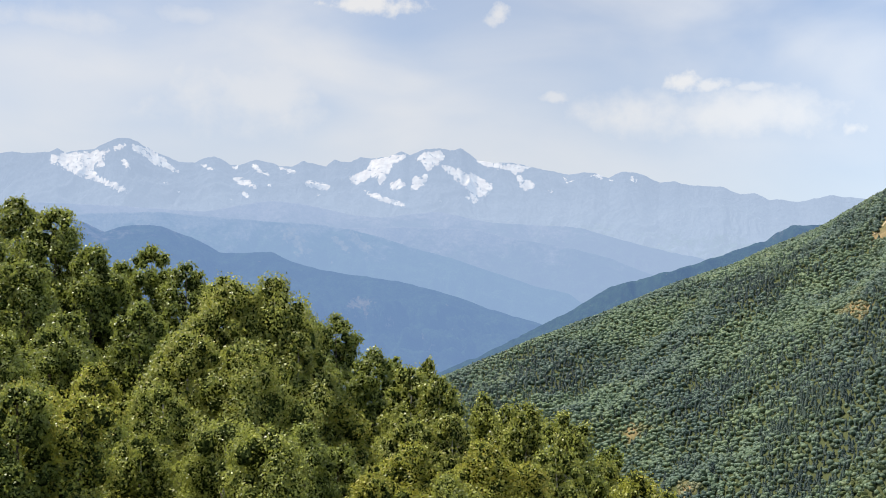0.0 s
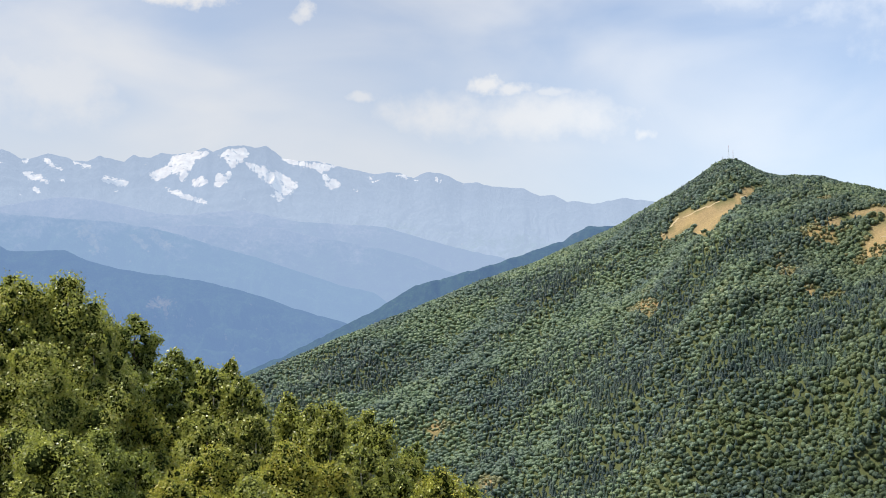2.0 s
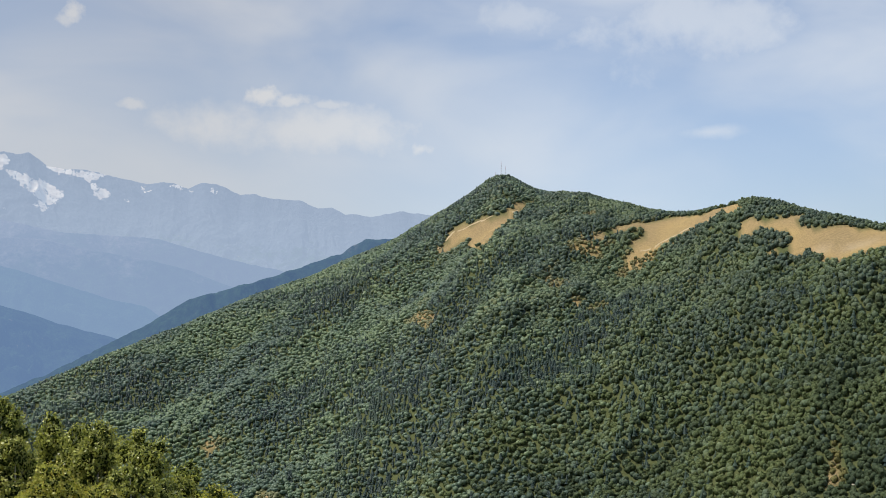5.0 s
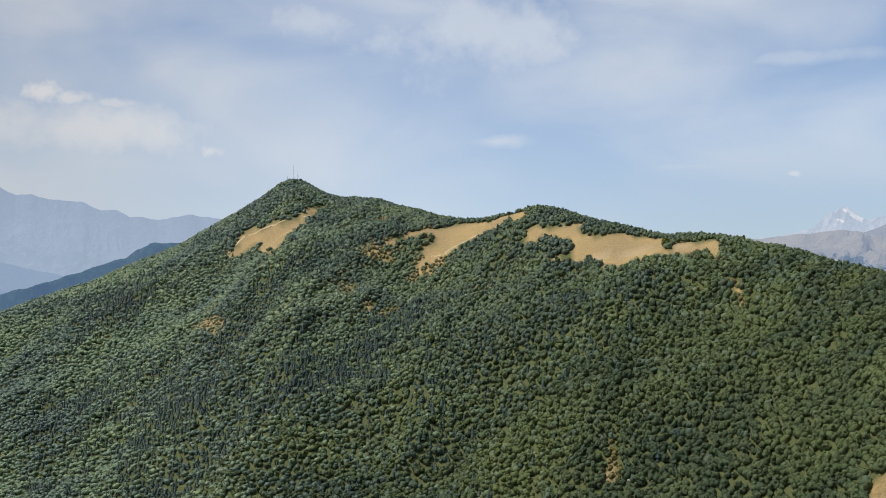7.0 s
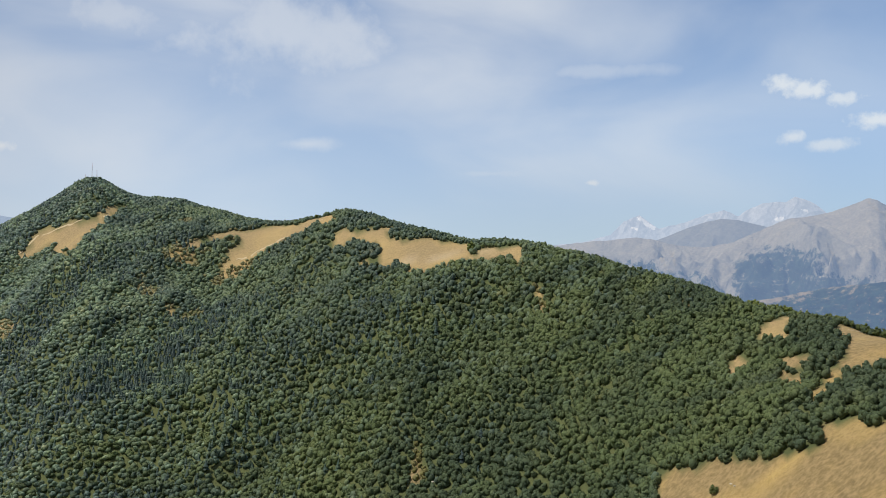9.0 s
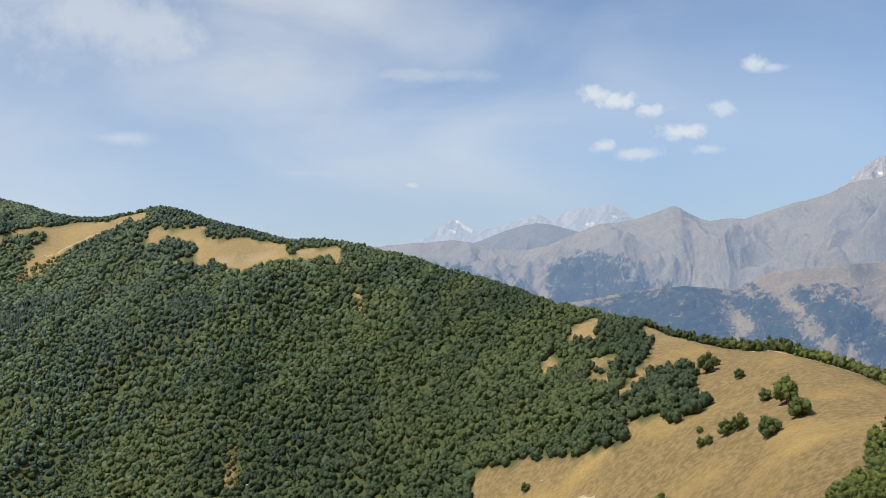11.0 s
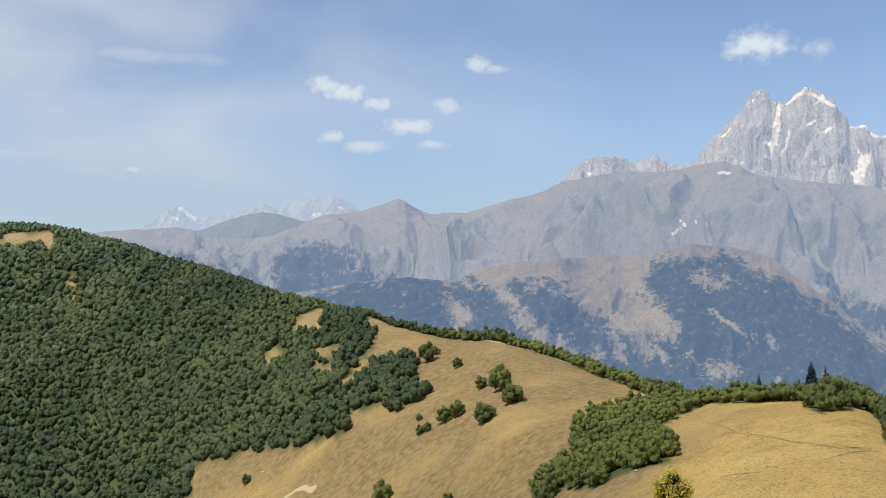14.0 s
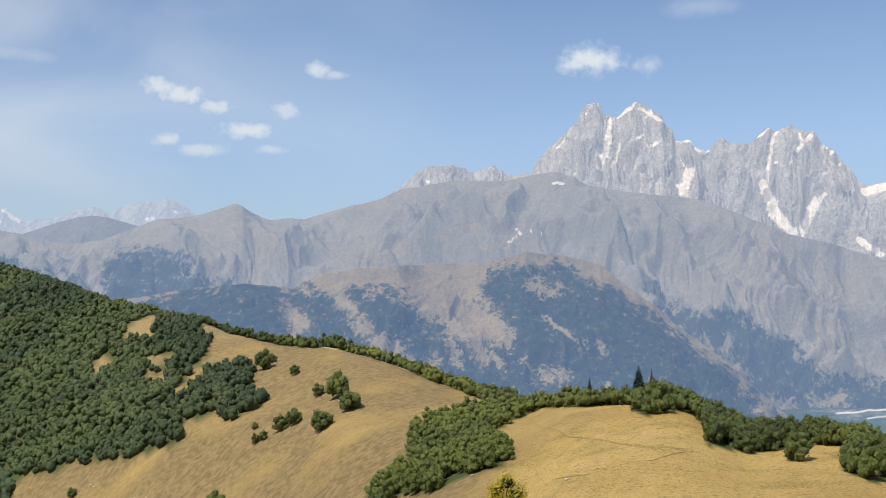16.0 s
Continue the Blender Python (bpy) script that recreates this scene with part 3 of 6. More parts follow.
def meadow(x, y):
    wx = x + 0.0035 * np.hypot(x, y) * fbm(x / 22, y / 22, 41, 3)
    wy = y + 0.005 * np.hypot(x, y) * fbm(x / 22, y / 22, 45, 3)
    hit = np.zeros(np.shape(x), bool)
    for poly in MEADOWS + GLADES:
        hit |= inside(poly, wx, wy)
    h, r = np.degrees(np.arctan2(x, y)), np.hypot(x, y)
    glades = fbm(x / 34, y / 60, 88, 4)
    return hit | ((h > 2.5) & (h < 9) & (r > 1150) & (r < 1420) & (glades > 0.62))


def woodland(x, y):
    """Where the hill is wooded."""
    h, r = np.degrees(np.arctan2(x, y)), np.hypot(x, y)
    cr, _ = crest_at(np.ravel(h))
    cr = cr.reshape(np.shape(h))
    zone = (h > -62) & (h < 80) & (r > 110) & (r < cr + 14)
    return zone & ~meadow(x, y) & ~((h > 46) & (r < 135))


def near_line(x, y, line, width):
    p = np.array(line, float)
    best = np.full(np.shape(x), 1e9)
    for (ax, ay), (bx, by) in zip(p[:-1], p[1:]):
        dx, dy = bx - ax, by - ay
        t = np.clip(((x - ax) * dx + (y - ay) * dy) / (dx * dx + dy * dy), 0, 1)
        best = np.minimum(best, np.hypot(x - ax - t * dx, y - ay - t * dy))
    return np.clip(1.5 - best / width, 0, 1)


TRACKS = [([(280, 979), (302, 951), (321, 938), (337, 921), (362, 920)], 5, 0.3)]
# footpaths: points on the plan, width
PATHS = [([(362, 475), (377, 466), (372, 437), (362, 404), (348, 365), (340, 336), (326, 297), (323, 282), (310, 254), (296, 228), (290, 217)], 1.5),
         ([(135, 1275), (158, 1286), (195, 1287), (219, 1284), (240, 1255), (258, 1250)], 3.6),
         ([(-95, 1623), (-71, 1652), (-45, 1639), (-3, 1594), (27, 1620), (51, 1667)], 3.2),
         ([(250, 177), (231, 160), (207, 136), (201, 124), (193, 114), (188, 102), (197, 100)], 0.3),
         ([(226, 86), (214, 77), (208, 69)], 0.3),
         ([(194, 99), (178, 99), (169, 107), (171, 116)], 0.3),
         ([(230, 358), (232, 352), (235, 344), (236, 333)], 2.4)]


def build_ground():
    heads = np.concatenate([np.arange(-180, -60, 3.0), np.arange(-60, 82, 0.34), np.arange(82, 180, 3.0)])
    rows = np.concatenate([[0.0], np.geomspace(2, 100, 26), np.geomspace(104, 2050, 150), np.geomspace(2120, 4990, 16)])
    r = np.broadcast_to(rows, (len(heads), len(rows)))
    z = land(heads, r)
    a = np.radians(heads)[:, None]
    x, y = r * np.sin(a), r * np.cos(a)
    cr, _ = crest_at(heads)
    wood = np.maximum(woodland(x, y).astype(float), np.clip((r - cr[:, None] - 20) / 60, 0, 1) * (np.abs(heads) < 85)[:, None])
    h2 = np.broadcast_to(heads[:, None], r.shape)
    # wood floor under the near trees too, its dark colour doubling as their shade
    wood = np.maximum(wood, ((h2 > -64) & (h2 < -8) & (r > 11) & (r < 75)).astype(float))
    bare = sum(near_line(x, y, t, w) * k for t, w, k in TRACKS)
    damp = np.clip(fbm(x / 60, y / 60, 77, 3) * 1.2 - 0.25, 0, 0.5) * (r < 420)
    hollow = np.clip((54 - heads) / 4, 0, 1)[:, None] * np.clip((r - 150) / 60, 0, 1) * (r < 560)
    upper = np.clip((r - 540) / 40, 0, 1)
    damp = np.clip(damp + upper * (0.85 + 0.4 * fbm(x / 30, y / 30, 83, 4)) + 1.1 * hollow * (0.8 + 0.5 * fbm(x / 18, y / 18, 79, 4)), 0, 1)
    faces = grid_faces(len(heads) + 1, len(rows))
    faces = np.where(faces >= len(heads) * len(rows), faces - len(heads) * len(rows), faces)
    me = mesh_of("ground", np.stack([x, y, z], -1).reshape(-1, 3), faces[:, ::-1], GROUND, True,
                 (("woodland", wood), ("bare", np.clip(bare + 0.1 * upper, 0, 1)), ("damp", damp)))
    tagged(new("ground", me), "dry golden grass slopes and wooded hillside above a valley", "ground", kind="structure")


build_ground()


def footpath(points, width, seed, mat, label):
    """A trodden strip lying on the grass, its width and line uneven."""
    p = np.array(points, float)
    d = np.concatenate([[0], np.cumsum(np.hypot(*np.diff(p, axis=0).T))])
    t = np.arange(0, d[-1], 0.8)
    x, y = np.interp(t, d, p[:, 0]), np.interp(t, d, p[:, 1])
    nx, ny = -np.gradient(y), np.gradient(x)
    k = np.hypot(nx, ny) + 1e-9
    sway = width * 0.9 * fbm(t / 14, t * 0, seed, 3)
    cols = []
    for side in (-0.5, -0.17, 0.17, 0.5):
        w = width * side * (1 + 0.7 * fbm(t / 3, t * 0 + side * 9, seed + 4, 3)) + sway
        cols.append((x + nx / k * w, y + ny / k * w))
    xx, yy = np.stack([c[0] for c in cols], 1), np.stack([c[1] for c in cols], 1)
    zz = land_at(xx.ravel(), yy.ravel()).reshape(xx.shape) + 0.1
    me = mesh_of("footpath", np.stack([xx, yy, zz], -1).reshape(-1, 3), grid_faces(len(t), 4), mat)
    tagged(new("footpath", me), label, "path", kind="structure")


for k, (points, width) in enumerate(PATHS):
    pale = width > 1.2
    footpath(points, width, 400 + k, PALE_PATH if pale else WORN_PATH, "pale trodden track along the grassy brow" if pale else "faint brown footpath worn into the dry grass")


# ---- mountains ----
def capsules(h, e, items, wob=0.25, seed=5):
    """1 inside patches strung along lines of (heading, height angle), of a half width in degrees; ragged edges."""
    out = np.zeros(np.shape(h))
    hx = h + wob * fbm(h * 1.6, e * 1.6, seed, 4)
    ex = e + wob * fbm(h * 1.6 + 50, e * 1.6, seed + 9, 4)
    for width, *pts in items:
        best = np.full(np.shape(h), 1e9)
        for (ax, ay), (bx, by) in zip(pts[:-1], pts[1:]):
            dx, dy = bx - ax, by - ay
            t = np.clip(((hx - ax) * dx + (ex - ay) * dy) / (dx * dx + dy * dy + 1e-9), 0, 1)
            best = np.minimum(best, np.hypot(hx - ax - t * dx, ex - ay - t * dy))
        out = np.maximum(out, np.clip(1.0 - 0.5 * best / width, 0, 1))
    return out


def patches(h, e, polygons, seed, ragged=1.0, spread=1.0):
    """1 inside ragged-edged areas given by (heading, height angle)."""
    hx = h + 0.3 * ragged * fbm(h * 1.3, e * 1.3, seed, 5, 0.6)
    ex = e + 0.25 * ragged * fbm(h * 1.3 + 40, e * 1.3, seed + 7, 5, 0.6)
    out = np.zeros(np.shape(h))
    for dx, dy in ((0, 0), (0.3, 0.1), (-0.3, -0.1), (0.1, 0.28), (-0.1, -0.28), (0.18, -0.2), (-0.18, 0.2)):
        hit = np.zeros(np.shape(h), bool)
        for poly in polygons:
            hit |= inside(poly, hx + spread * dx, ex + spread * dy)
        out += hit / 7.0
    return out


def mountain(name, label, profile, crest_r, foot_r, foot_z, mat, seed, rough, spurs=1.0, step=0.1, rows=90, jag=0.05,
             snow=(), snowfields=(), scree=(), woods=(), wob=0.1, bow=0.0, crag=0.0, octaves=5, ribs=()):
    """A range whose skyline follows profile (heading, height angle), with spurs and gullies down to its foot."""
    lo, hi = profile[0][0], profile[-1][0]
    heads = np.arange(lo, hi + step, step)
    (el,) = along(profile, heads)
    el = el + jag * fbm(heads * 1.7, heads * 0, seed + 3, 5, 0.6)
    if np.ndim(crest_r):
        (cr,) = along(crest_r, heads)
    else:
        cr = np.full(len(heads), float(crest_r))
    cr = cr + 60 * fbm(heads * 0.3, heads * 0, seed + 7, 3)
    cz = cr * np.tan(np.radians(el))
    s = np.concatenate([np.linspace(0, 1, rows) ** 1.12, [-0.06, -0.3]])
    order = np.argsort(s)
    s = s[order][None]
    fr = along(foot_r, heads)[0][:, None] if np.ndim(foot_r) else np.full((len(heads), 1), float(foot_r))
    r = cr[:, None] + (fr - cr[:, None]) * s
    drop = np.clip(np.abs(s), 0, 1)
    fall = drop + bow * np.sin(np.pi * drop)
    z = cz[:, None] + (foot_z - cz[:, None]) * fall
    a = np.radians(heads)[:, None]
    x, y = r * np.sin(a), r * np.cos(a)
    run = heads[:, None] * 0.01745 * cr.mean()
    env = np.clip(drop * 3.0, 0, 1) * np.clip((1.05 - drop) * 4, 0, 1) + 0.02
    size = rough * 5.0
    down = drop * abs(cr.mean() - fr.mean())
    warp = fbm(run / size, down / size, seed, 3) * size * 0.6
    slant = 0.4 + 0.9 * fbm(run / (size * 5), down / (size * 9), seed + 77, 2)
    g = ridged((run + slant * down + warp * 1.5) / size, down / (size * 2.0), seed + 20, octaves, 0.55) - 0.45
    g2 = fbm(x / (size * 1.6), y / (size * 1.6), seed + 40, 4)
    z = z + env * rough * (spurs * 2.1 * g + 0.5 * g2)
    # spurs from the crest: heading on top, heading and drop at the end, height, half width in degrees
    rib = np.zeros(z.shape)
    for top, end, far, high, wide in ribs:
        t = np.clip(drop / far, 0, 1)
        off = heads[:, None] + 0.5 * fbm(heads[:, None] * 0.8, drop * 7, seed + 90, 3) - top - (end - top) * t
        rib = np.maximum(rib, 1.7 * high * np.exp(-np.abs(off / (wide * (0.7 + 0.6 * t))) ** 1.4) * np.clip(drop * 4.5, 0, 1) * np.clip((far + 0.12 - drop) / 0.2, 0, 1))
    z = z + rib
    if crag:
        g3 = ridged((run + 0.2 * down + warp) / (size * 0.3), down / (size * 0.55), seed + 60, 4, 0.6) - 0.45
        z = z + env * crag * g3
    # the crest stays the skyline
    z = np.where(drop > 0, np.minimum(z, r * (cz / cr)[:, None] - 1.0), z)
    ea = np.degrees(np.arctan2(z, r))
    hh = np.broadcast_to(heads[:, None], ea.shape)
    rise = (z - foot_z) / (cz.max() - foot_z)
    layers = [("rise", rise), ("run", np.broadcast_to(run + warp * 0.5, rise.shape)), ("down", np.broadcast_to(down, rise.shape)), ("snow", capsules(hh, ea, [(0.95 * q[0], *q[1:]) for q in snow], wob, seed) if snow else 0.82 * patches(hh, ea, snowfields, seed, 0.25, 0.28) if snowfields else 0 * rise),
              ("scree", capsules(hh, ea, scree, wob * 1.5, seed + 2) if scree else 0 * rise),
              ("wood", 0.85 * patches(hh, ea, woods, seed + 5, 1.5, 1.3) if woods else 0 * rise)]
    faces = grid_faces(len(heads), s.shape[1])
    me = mesh_of(name, np.stack([x, y, z], -1).reshape(-1, 3), faces, mat, True, layers)
    return tagged(new(name, me), label, "mountain", kind="structure")


FAR_WOOD, FAR_GRASS = (0.022, 0.04, 0.022), (0.2, 0.165, 0.095)
ROCK_A, ROCK_B = (0.16, 0.15, 0.15), (0.33, 0.31, 0.3)
# snowfields by heading and height angle, from the western peak to the eastern end
SNOW_WEST = [
    [(-44.7, 6.68), (-44.06, 6.83), (-43.29, 6.98), (-42.11, 7.1), (-41.79, 7.22), (-42.05, 6.88), (-41.96, 6.33), (-42.61, 6.18), (-43.39, 6.04), (-44.17, 6.22), (-44.69, 6.28)],
    [(-43.13, 5.94), (-42.34, 5.75), (-41.55, 5.56), (-41.06, 5.25), (-40.87, 4.93), (-41.54, 5.17), (-42.2, 5.43), (-42.87, 5.68)],
    [(-41.23, 6.86), (-41.03, 6.59), (-40.76, 6.21), (-40.95, 6.2), (-41.22, 6.47)],
    [(-40.65, 7.45), (-39.83, 7.15), (-39.28, 6.84), (-39.0, 6.57), (-38.59, 6.33), (-38.81, 6.23), (-39.27, 6.41), (-39.69, 6.65), (-40.24, 7.02), (-40.64, 7.22)],
    [(-41.64, 7.4), (-41.05, 7.48), (-41.1, 7.31), (-41.58, 7.12)], [(-39.26, 5.65), (-39.01, 5.6), (-39.12, 5.37)], [(-38.62, 5.16), (-38.29, 5.17), (-38.4, 5.0)]]
SNOW_MIDDLE = [
    [(-37.6, 6.62), (-37.07, 6.53), (-36.59, 6.26), (-37.07, 6.36)], [(-35.92, 6.51), (-35.39, 6.58), (-35.58, 6.38)],
    [(-35.94, 6.05), (-35.38, 5.95), (-34.81, 5.8), (-34.38, 5.46), (-34.95, 5.5), (-35.51, 5.66)], [(-35.37, 5.44), (-34.8, 5.02), (-34.99, 4.81)], [(-36.01, 4.96), (-35.55, 4.62), (-35.78, 4.68)],
    [(-34.91, 6.77), (-34.45, 6.61), (-34.05, 6.28), (-33.7, 6.09), (-34.25, 6.16), (-34.73, 6.43)], [(-33.96, 5.82), (-33.64, 5.54), (-33.87, 5.53)],
    [(-33.54, 6.7), (-32.82, 6.43), (-32.24, 6.1), (-32.67, 6.14), (-33.25, 6.36)], [(-32.09, 5.87), (-31.51, 5.82), (-30.78, 5.72), (-30.58, 5.49), (-31.36, 5.42), (-31.94, 5.64)], [(-31.44, 5.24), (-30.92, 5.19), (-31.27, 5.07)]]
SNOW_EAST = [
    [(-29.76, 5.92), (-29.18, 6.22), (-28.74, 6.47), (-28.01, 6.77), (-27.43, 7.19), (-26.69, 7.38), (-26.84, 7.2), (-27.42, 6.84), (-27.77, 6.48), (-28.3, 6.12), (-28.89, 6.0), (-29.32, 5.69)],
    [(-29.03, 5.41), (-28.29, 5.3), (-27.7, 5.08), (-26.81, 4.79), (-26.37, 4.44), (-27.11, 4.67), (-27.99, 4.89), (-28.58, 5.12)], [(-27.65, 5.72), (-27.12, 6.02), (-26.82, 5.74), (-27.17, 5.49), (-27.47, 5.55)],
    [(-26.52, 5.5), (-26.08, 5.92), (-25.64, 6.16), (-25.88, 5.69), (-26.23, 5.51)], [(-26.39, 7.09), (-25.8, 7.34), (-24.91, 7.47), (-25.06, 7.11), (-25.35, 6.87), (-25.65, 6.75), (-25.89, 6.81), (-26.01, 7.04)],
    [(-24.91, 6.7), (-24.31, 6.53), (-23.71, 6.18), (-23.12, 5.78), (-22.73, 5.48), (-22.82, 5.19), (-23.41, 5.01), (-23.71, 5.24), (-23.26, 5.3), (-23.86, 5.89), (-24.4, 6.29)]]
SNOW_END = [
    [(-23.34, 7.25), (-22.38, 6.96), (-21.19, 6.91), (-20.12, 6.67), (-20.45, 6.5), (-21.49, 6.61), (-22.53, 6.66), (-23.13, 6.95)], [(-20.95, 6.32), (-20.74, 6.2), (-20.59, 5.67), (-20.12, 5.32), (-20.53, 5.44), (-20.83, 5.79)],
    [(-20.65, 6.03), (-20.24, 6.09), (-19.85, 5.62), (-20.24, 5.73)], [(-25.04, 4.99), (-24.74, 4.88), (-24.86, 4.58)], [(-23.41, 4.89), (-22.82, 5.19), (-23.02, 4.83)], [(-19.32, 5.68), (-18.93, 5.32), (-19.23, 5.38)],
    [(-18.97, 6.26), (-18.23, 6.03), (-17.49, 5.85), (-18.37, 5.91)], [(-17.19, 6.26), (-16.61, 6.26), (-16.16, 6.02), (-16.75, 6.08)], [(-15.14, 6.19), (-14.7, 5.95), (-14.59, 5.78), (-14.99, 5.96)], [(-16.16, 6.08), (-15.81, 6.02), (-16.05, 5.9)]]
SNOW_ARMS = [
    [(-44.69, 6.28), (-44.12, 6.22), (-43.52, 5.92), (-42.73, 5.57), (-41.94, 5.30), (-41.27, 5.04), (-40.95, 4.94), (-41.54, 5.42), (-42.34, 5.70), (-42.48, 6.02), (-43.40, 6.26), (-44.70, 6.74)],
    [(-40.78, 7.44), (-40.19, 7.41), (-39.42, 7.11), (-39.96, 6.98), (-39.42, 6.66), (-38.73, 6.41), (-38.17, 6.03), (-39.00, 6.26), (-39.68, 6.48), (-40.23, 6.96), (-40.78, 7.11)],
    [(-28.89, 6.46), (-28.46, 7.00), (-27.72, 7.19), (-27.07, 7.38), (-26.60, 7.32), (-27.19, 7.11), (-27.57, 6.55), (-27.83, 6.04), (-28.15, 5.60), (-28.24, 6.04), (-28.74, 6.12), (-29.23, 5.70), (-29.77, 6.10)],
    [(-26.19, 7.21), (-25.65, 7.46), (-24.91, 7.52), (-24.70, 7.23), (-25.06, 6.82), (-25.59, 6.52), (-25.76, 6.40), (-25.77, 6.87)]]
SNOW_TONGUES = [
    [(-25.06, 6.88), (-24.16, 6.65), (-23.42, 6.36), (-22.82, 6.13), (-22.23, 5.90), (-22.20, 5.55), (-22.52, 5.22), (-22.96, 5.01), (-23.03, 5.42), (-23.50, 5.77), (-23.92, 6.36), (-24.61, 6.59)],
    [(-23.13, 7.10), (-22.53, 6.90), (-21.79, 6.82), (-20.90, 6.79), (-20.24, 6.62), (-20.60, 6.47), (-20.95, 6.32), (-20.42, 5.97), (-20.00, 5.67), (-20.35, 5.44), (-20.95, 6.20), (-21.34, 6.55), (-22.08, 6.61), (-22.68, 6.84)],
    [(-27.47, 5.90), (-27.12, 6.08), (-26.79, 5.79), (-26.88, 5.56), (-27.41, 5.37)],
    [(-26.47, 5.98), (-26.24, 6.21), (-26.00, 5.98), (-25.76, 6.34), (-25.58, 6.16), (-25.87, 5.63), (-26.46, 5.45)]]
SNOW_TWIN_A = [
    (0.12, (58.81, 10.10), (58.85, 9.37), (58.88, 9.02)), (0.20, (58.85, 9.09), (58.63, 8.39), (58.28, 7.62)), (0.06, (59.34, 8.72), (58.98, 7.53)), (0.05, (60.18, 8.98), (60.60, 9.25)),
    (0.07, (60.80, 8.61), (61.50, 8.80)), (0.09, (59.21, 10.20), (59.70, 10.49), (60.12, 10.84)), (0.07, (60.26, 10.52), (60.81, 10.29), (61.64, 9.79)), (0.06, (60.67, 10.09), (61.09, 10.49)),
    (0.08, (62.24, 8.82), (62.87, 8.77), (63.41, 8.34), (63.81, 8.24)), (0.26, (62.85, 7.23), (62.71, 6.75), (62.60, 6.19)), (0.14, (63.10, 7.32), (62.85, 6.88)), (0.08, (62.10, 6.62), (62.57, 6.33)),
    (0.08, (56.93, 7.25), (57.03, 7.31)), (0.06, (61.14, 6.64), (61.41, 6.68)), (0.05, (56.15, 8.64), (56.51, 8.99)), (0.05, (57.58, 10.36), (57.61, 10.27)),
    (0.04, (62.45, 7.87), (62.52, 7.45))]
SNOW_TWIN_B = [
    (0.06, (66.26, 8.94), (66.82, 9.30)), (0.07, (67.21, 9.13), (66.94, 8.40), (66.76, 7.59), (66.72, 6.63)), (0.22, (66.46, 6.57), (66.65, 6.02), (66.90, 5.53)), (0.26, (66.90, 5.53), (67.15, 4.84), (67.86, 4.21)),
    (0.06, (68.31, 8.94), (68.37, 8.53)), (0.10, (68.88, 8.87), (68.43, 8.46), (68.23, 8.20)), (0.22, (68.37, 4.13), (68.70, 4.94), (68.96, 5.54)), (0.10, (69.15, 5.60), (69.54, 6.02)),
    (0.06, (69.29, 8.13), (69.42, 8.35)), (0.06, (69.51, 8.12), (69.67, 8.27)), (0.07, (69.76, 7.93), (69.95, 8.01)), (0.08, (69.36, 6.91), (69.55, 6.96)),
    (0.06, (70.12, 7.38), (70.21, 7.47)), (0.05, (64.13, 5.71), (64.19, 5.67)), (0.06, (66.86, 7.51), (67.19, 7.62)), (0.05, (67.77, 7.52), (68.03, 7.74)),
    (0.24, (71.42, 5.98), (72.27, 6.23), (73.09, 6.33)), (0.15, (70.99, 3.65), (72.01, 2.94)), (0.09, (49.37, 6.91), (49.43, 6.91))]
SNOW_TWIN = SNOW_TWIN_A + SNOW_TWIN_B
SCREE_SPUR_A = [
    (0.47, (42.51, -0.5), (42.57, -0.5)), (0.3, (42.95, -0.64), (43.01, -0.64)), (0.36, (45.46, -0.49), (45.91, -1.08)), (0.41, (54.75, 1.46), (56.07, 1.17)),
    (0.47, (52.69, -0.46), (53.28, -1.34)), (0.36, (53.42, -1.05), (53.42, -1.63)), (0.15, (55.33, -0.16), (56.5, -0.88), (57.66, -1.66)), (0.18, (58.24, -1.31), (58.53, -2.03)),
    (0.47, (55.33, -3.23), (56.5, -3.36)), (0.24, (54.28, -2.51), (54.34, -2.51)), (0.21, (52.4, -1.93), (53.28, -2.66)), (0.41, (47.65, -1.66), (47.71, -1.66)),
    (0.41, (50.63, -1.65), (50.92, -2.53)), (0.27, (51.21, -1.06), (50.33, -0.47)), (0.07, (41.8, 1.16), (43.54, 1.94), (45.88, 2.34), (47.65, 2.23)), (0.24, (45.6, 0.24), (44.72, 0.53)),
    (0.24, (42.93, 0.97), (42.99, 0.97))]
SCREE_SPUR_B = [
    (0.24, (58.64, -3.62), (58.7, -3.62)), (0.36, (51.5, 1.01), (52.39, 0.42))]
SCREE_SPUR = SCREE_SPUR_A + SCREE_SPUR_B
SCREE_BROWN_A = [
    (0.07, (39.3, 5.4), (40.43, 4.47), (41.62, 3.44), (42.5, 2.75)), (0.2, (45.0, 2.9), (48.5, 3.6), (52.5, 4.6)), (0.24, (46.5, 2.7), (50.5, 3.3), (53.5, 3.5)),
    (0.16, (50.0, 4.2), (54.0, 5.2)), (0.09, (53.42, 3.67), (54.31, 4.41)), (0.09, (53.57, 3.61), (53.69, 3.38)), (0.09, (54.31, 4.41), (55.04, 4.26)), (0.3, (63.37, -1.12), (63.79, -1.55)),
    (0.33, (64.76, -1.25), (64.47, -2.39), (65.02, -2.67)), (0.27, (65.02, -2.67), (65.84, -3.08)), (0.18, (67.88, -1.92), (68.06, -2.33)), (0.12, (68.45, -2.55), (68.51, -2.55)),
    (0.18, (68.18, 0.75), (69.35, -0.92), (69.86, -1.75)), (0.24, (69.37, -0.09), (70.4, -0.91), (70.64, -2.01), (71.39, -3.36)), (0.21, (69.1, -0.51), (69.61, -1.48))]
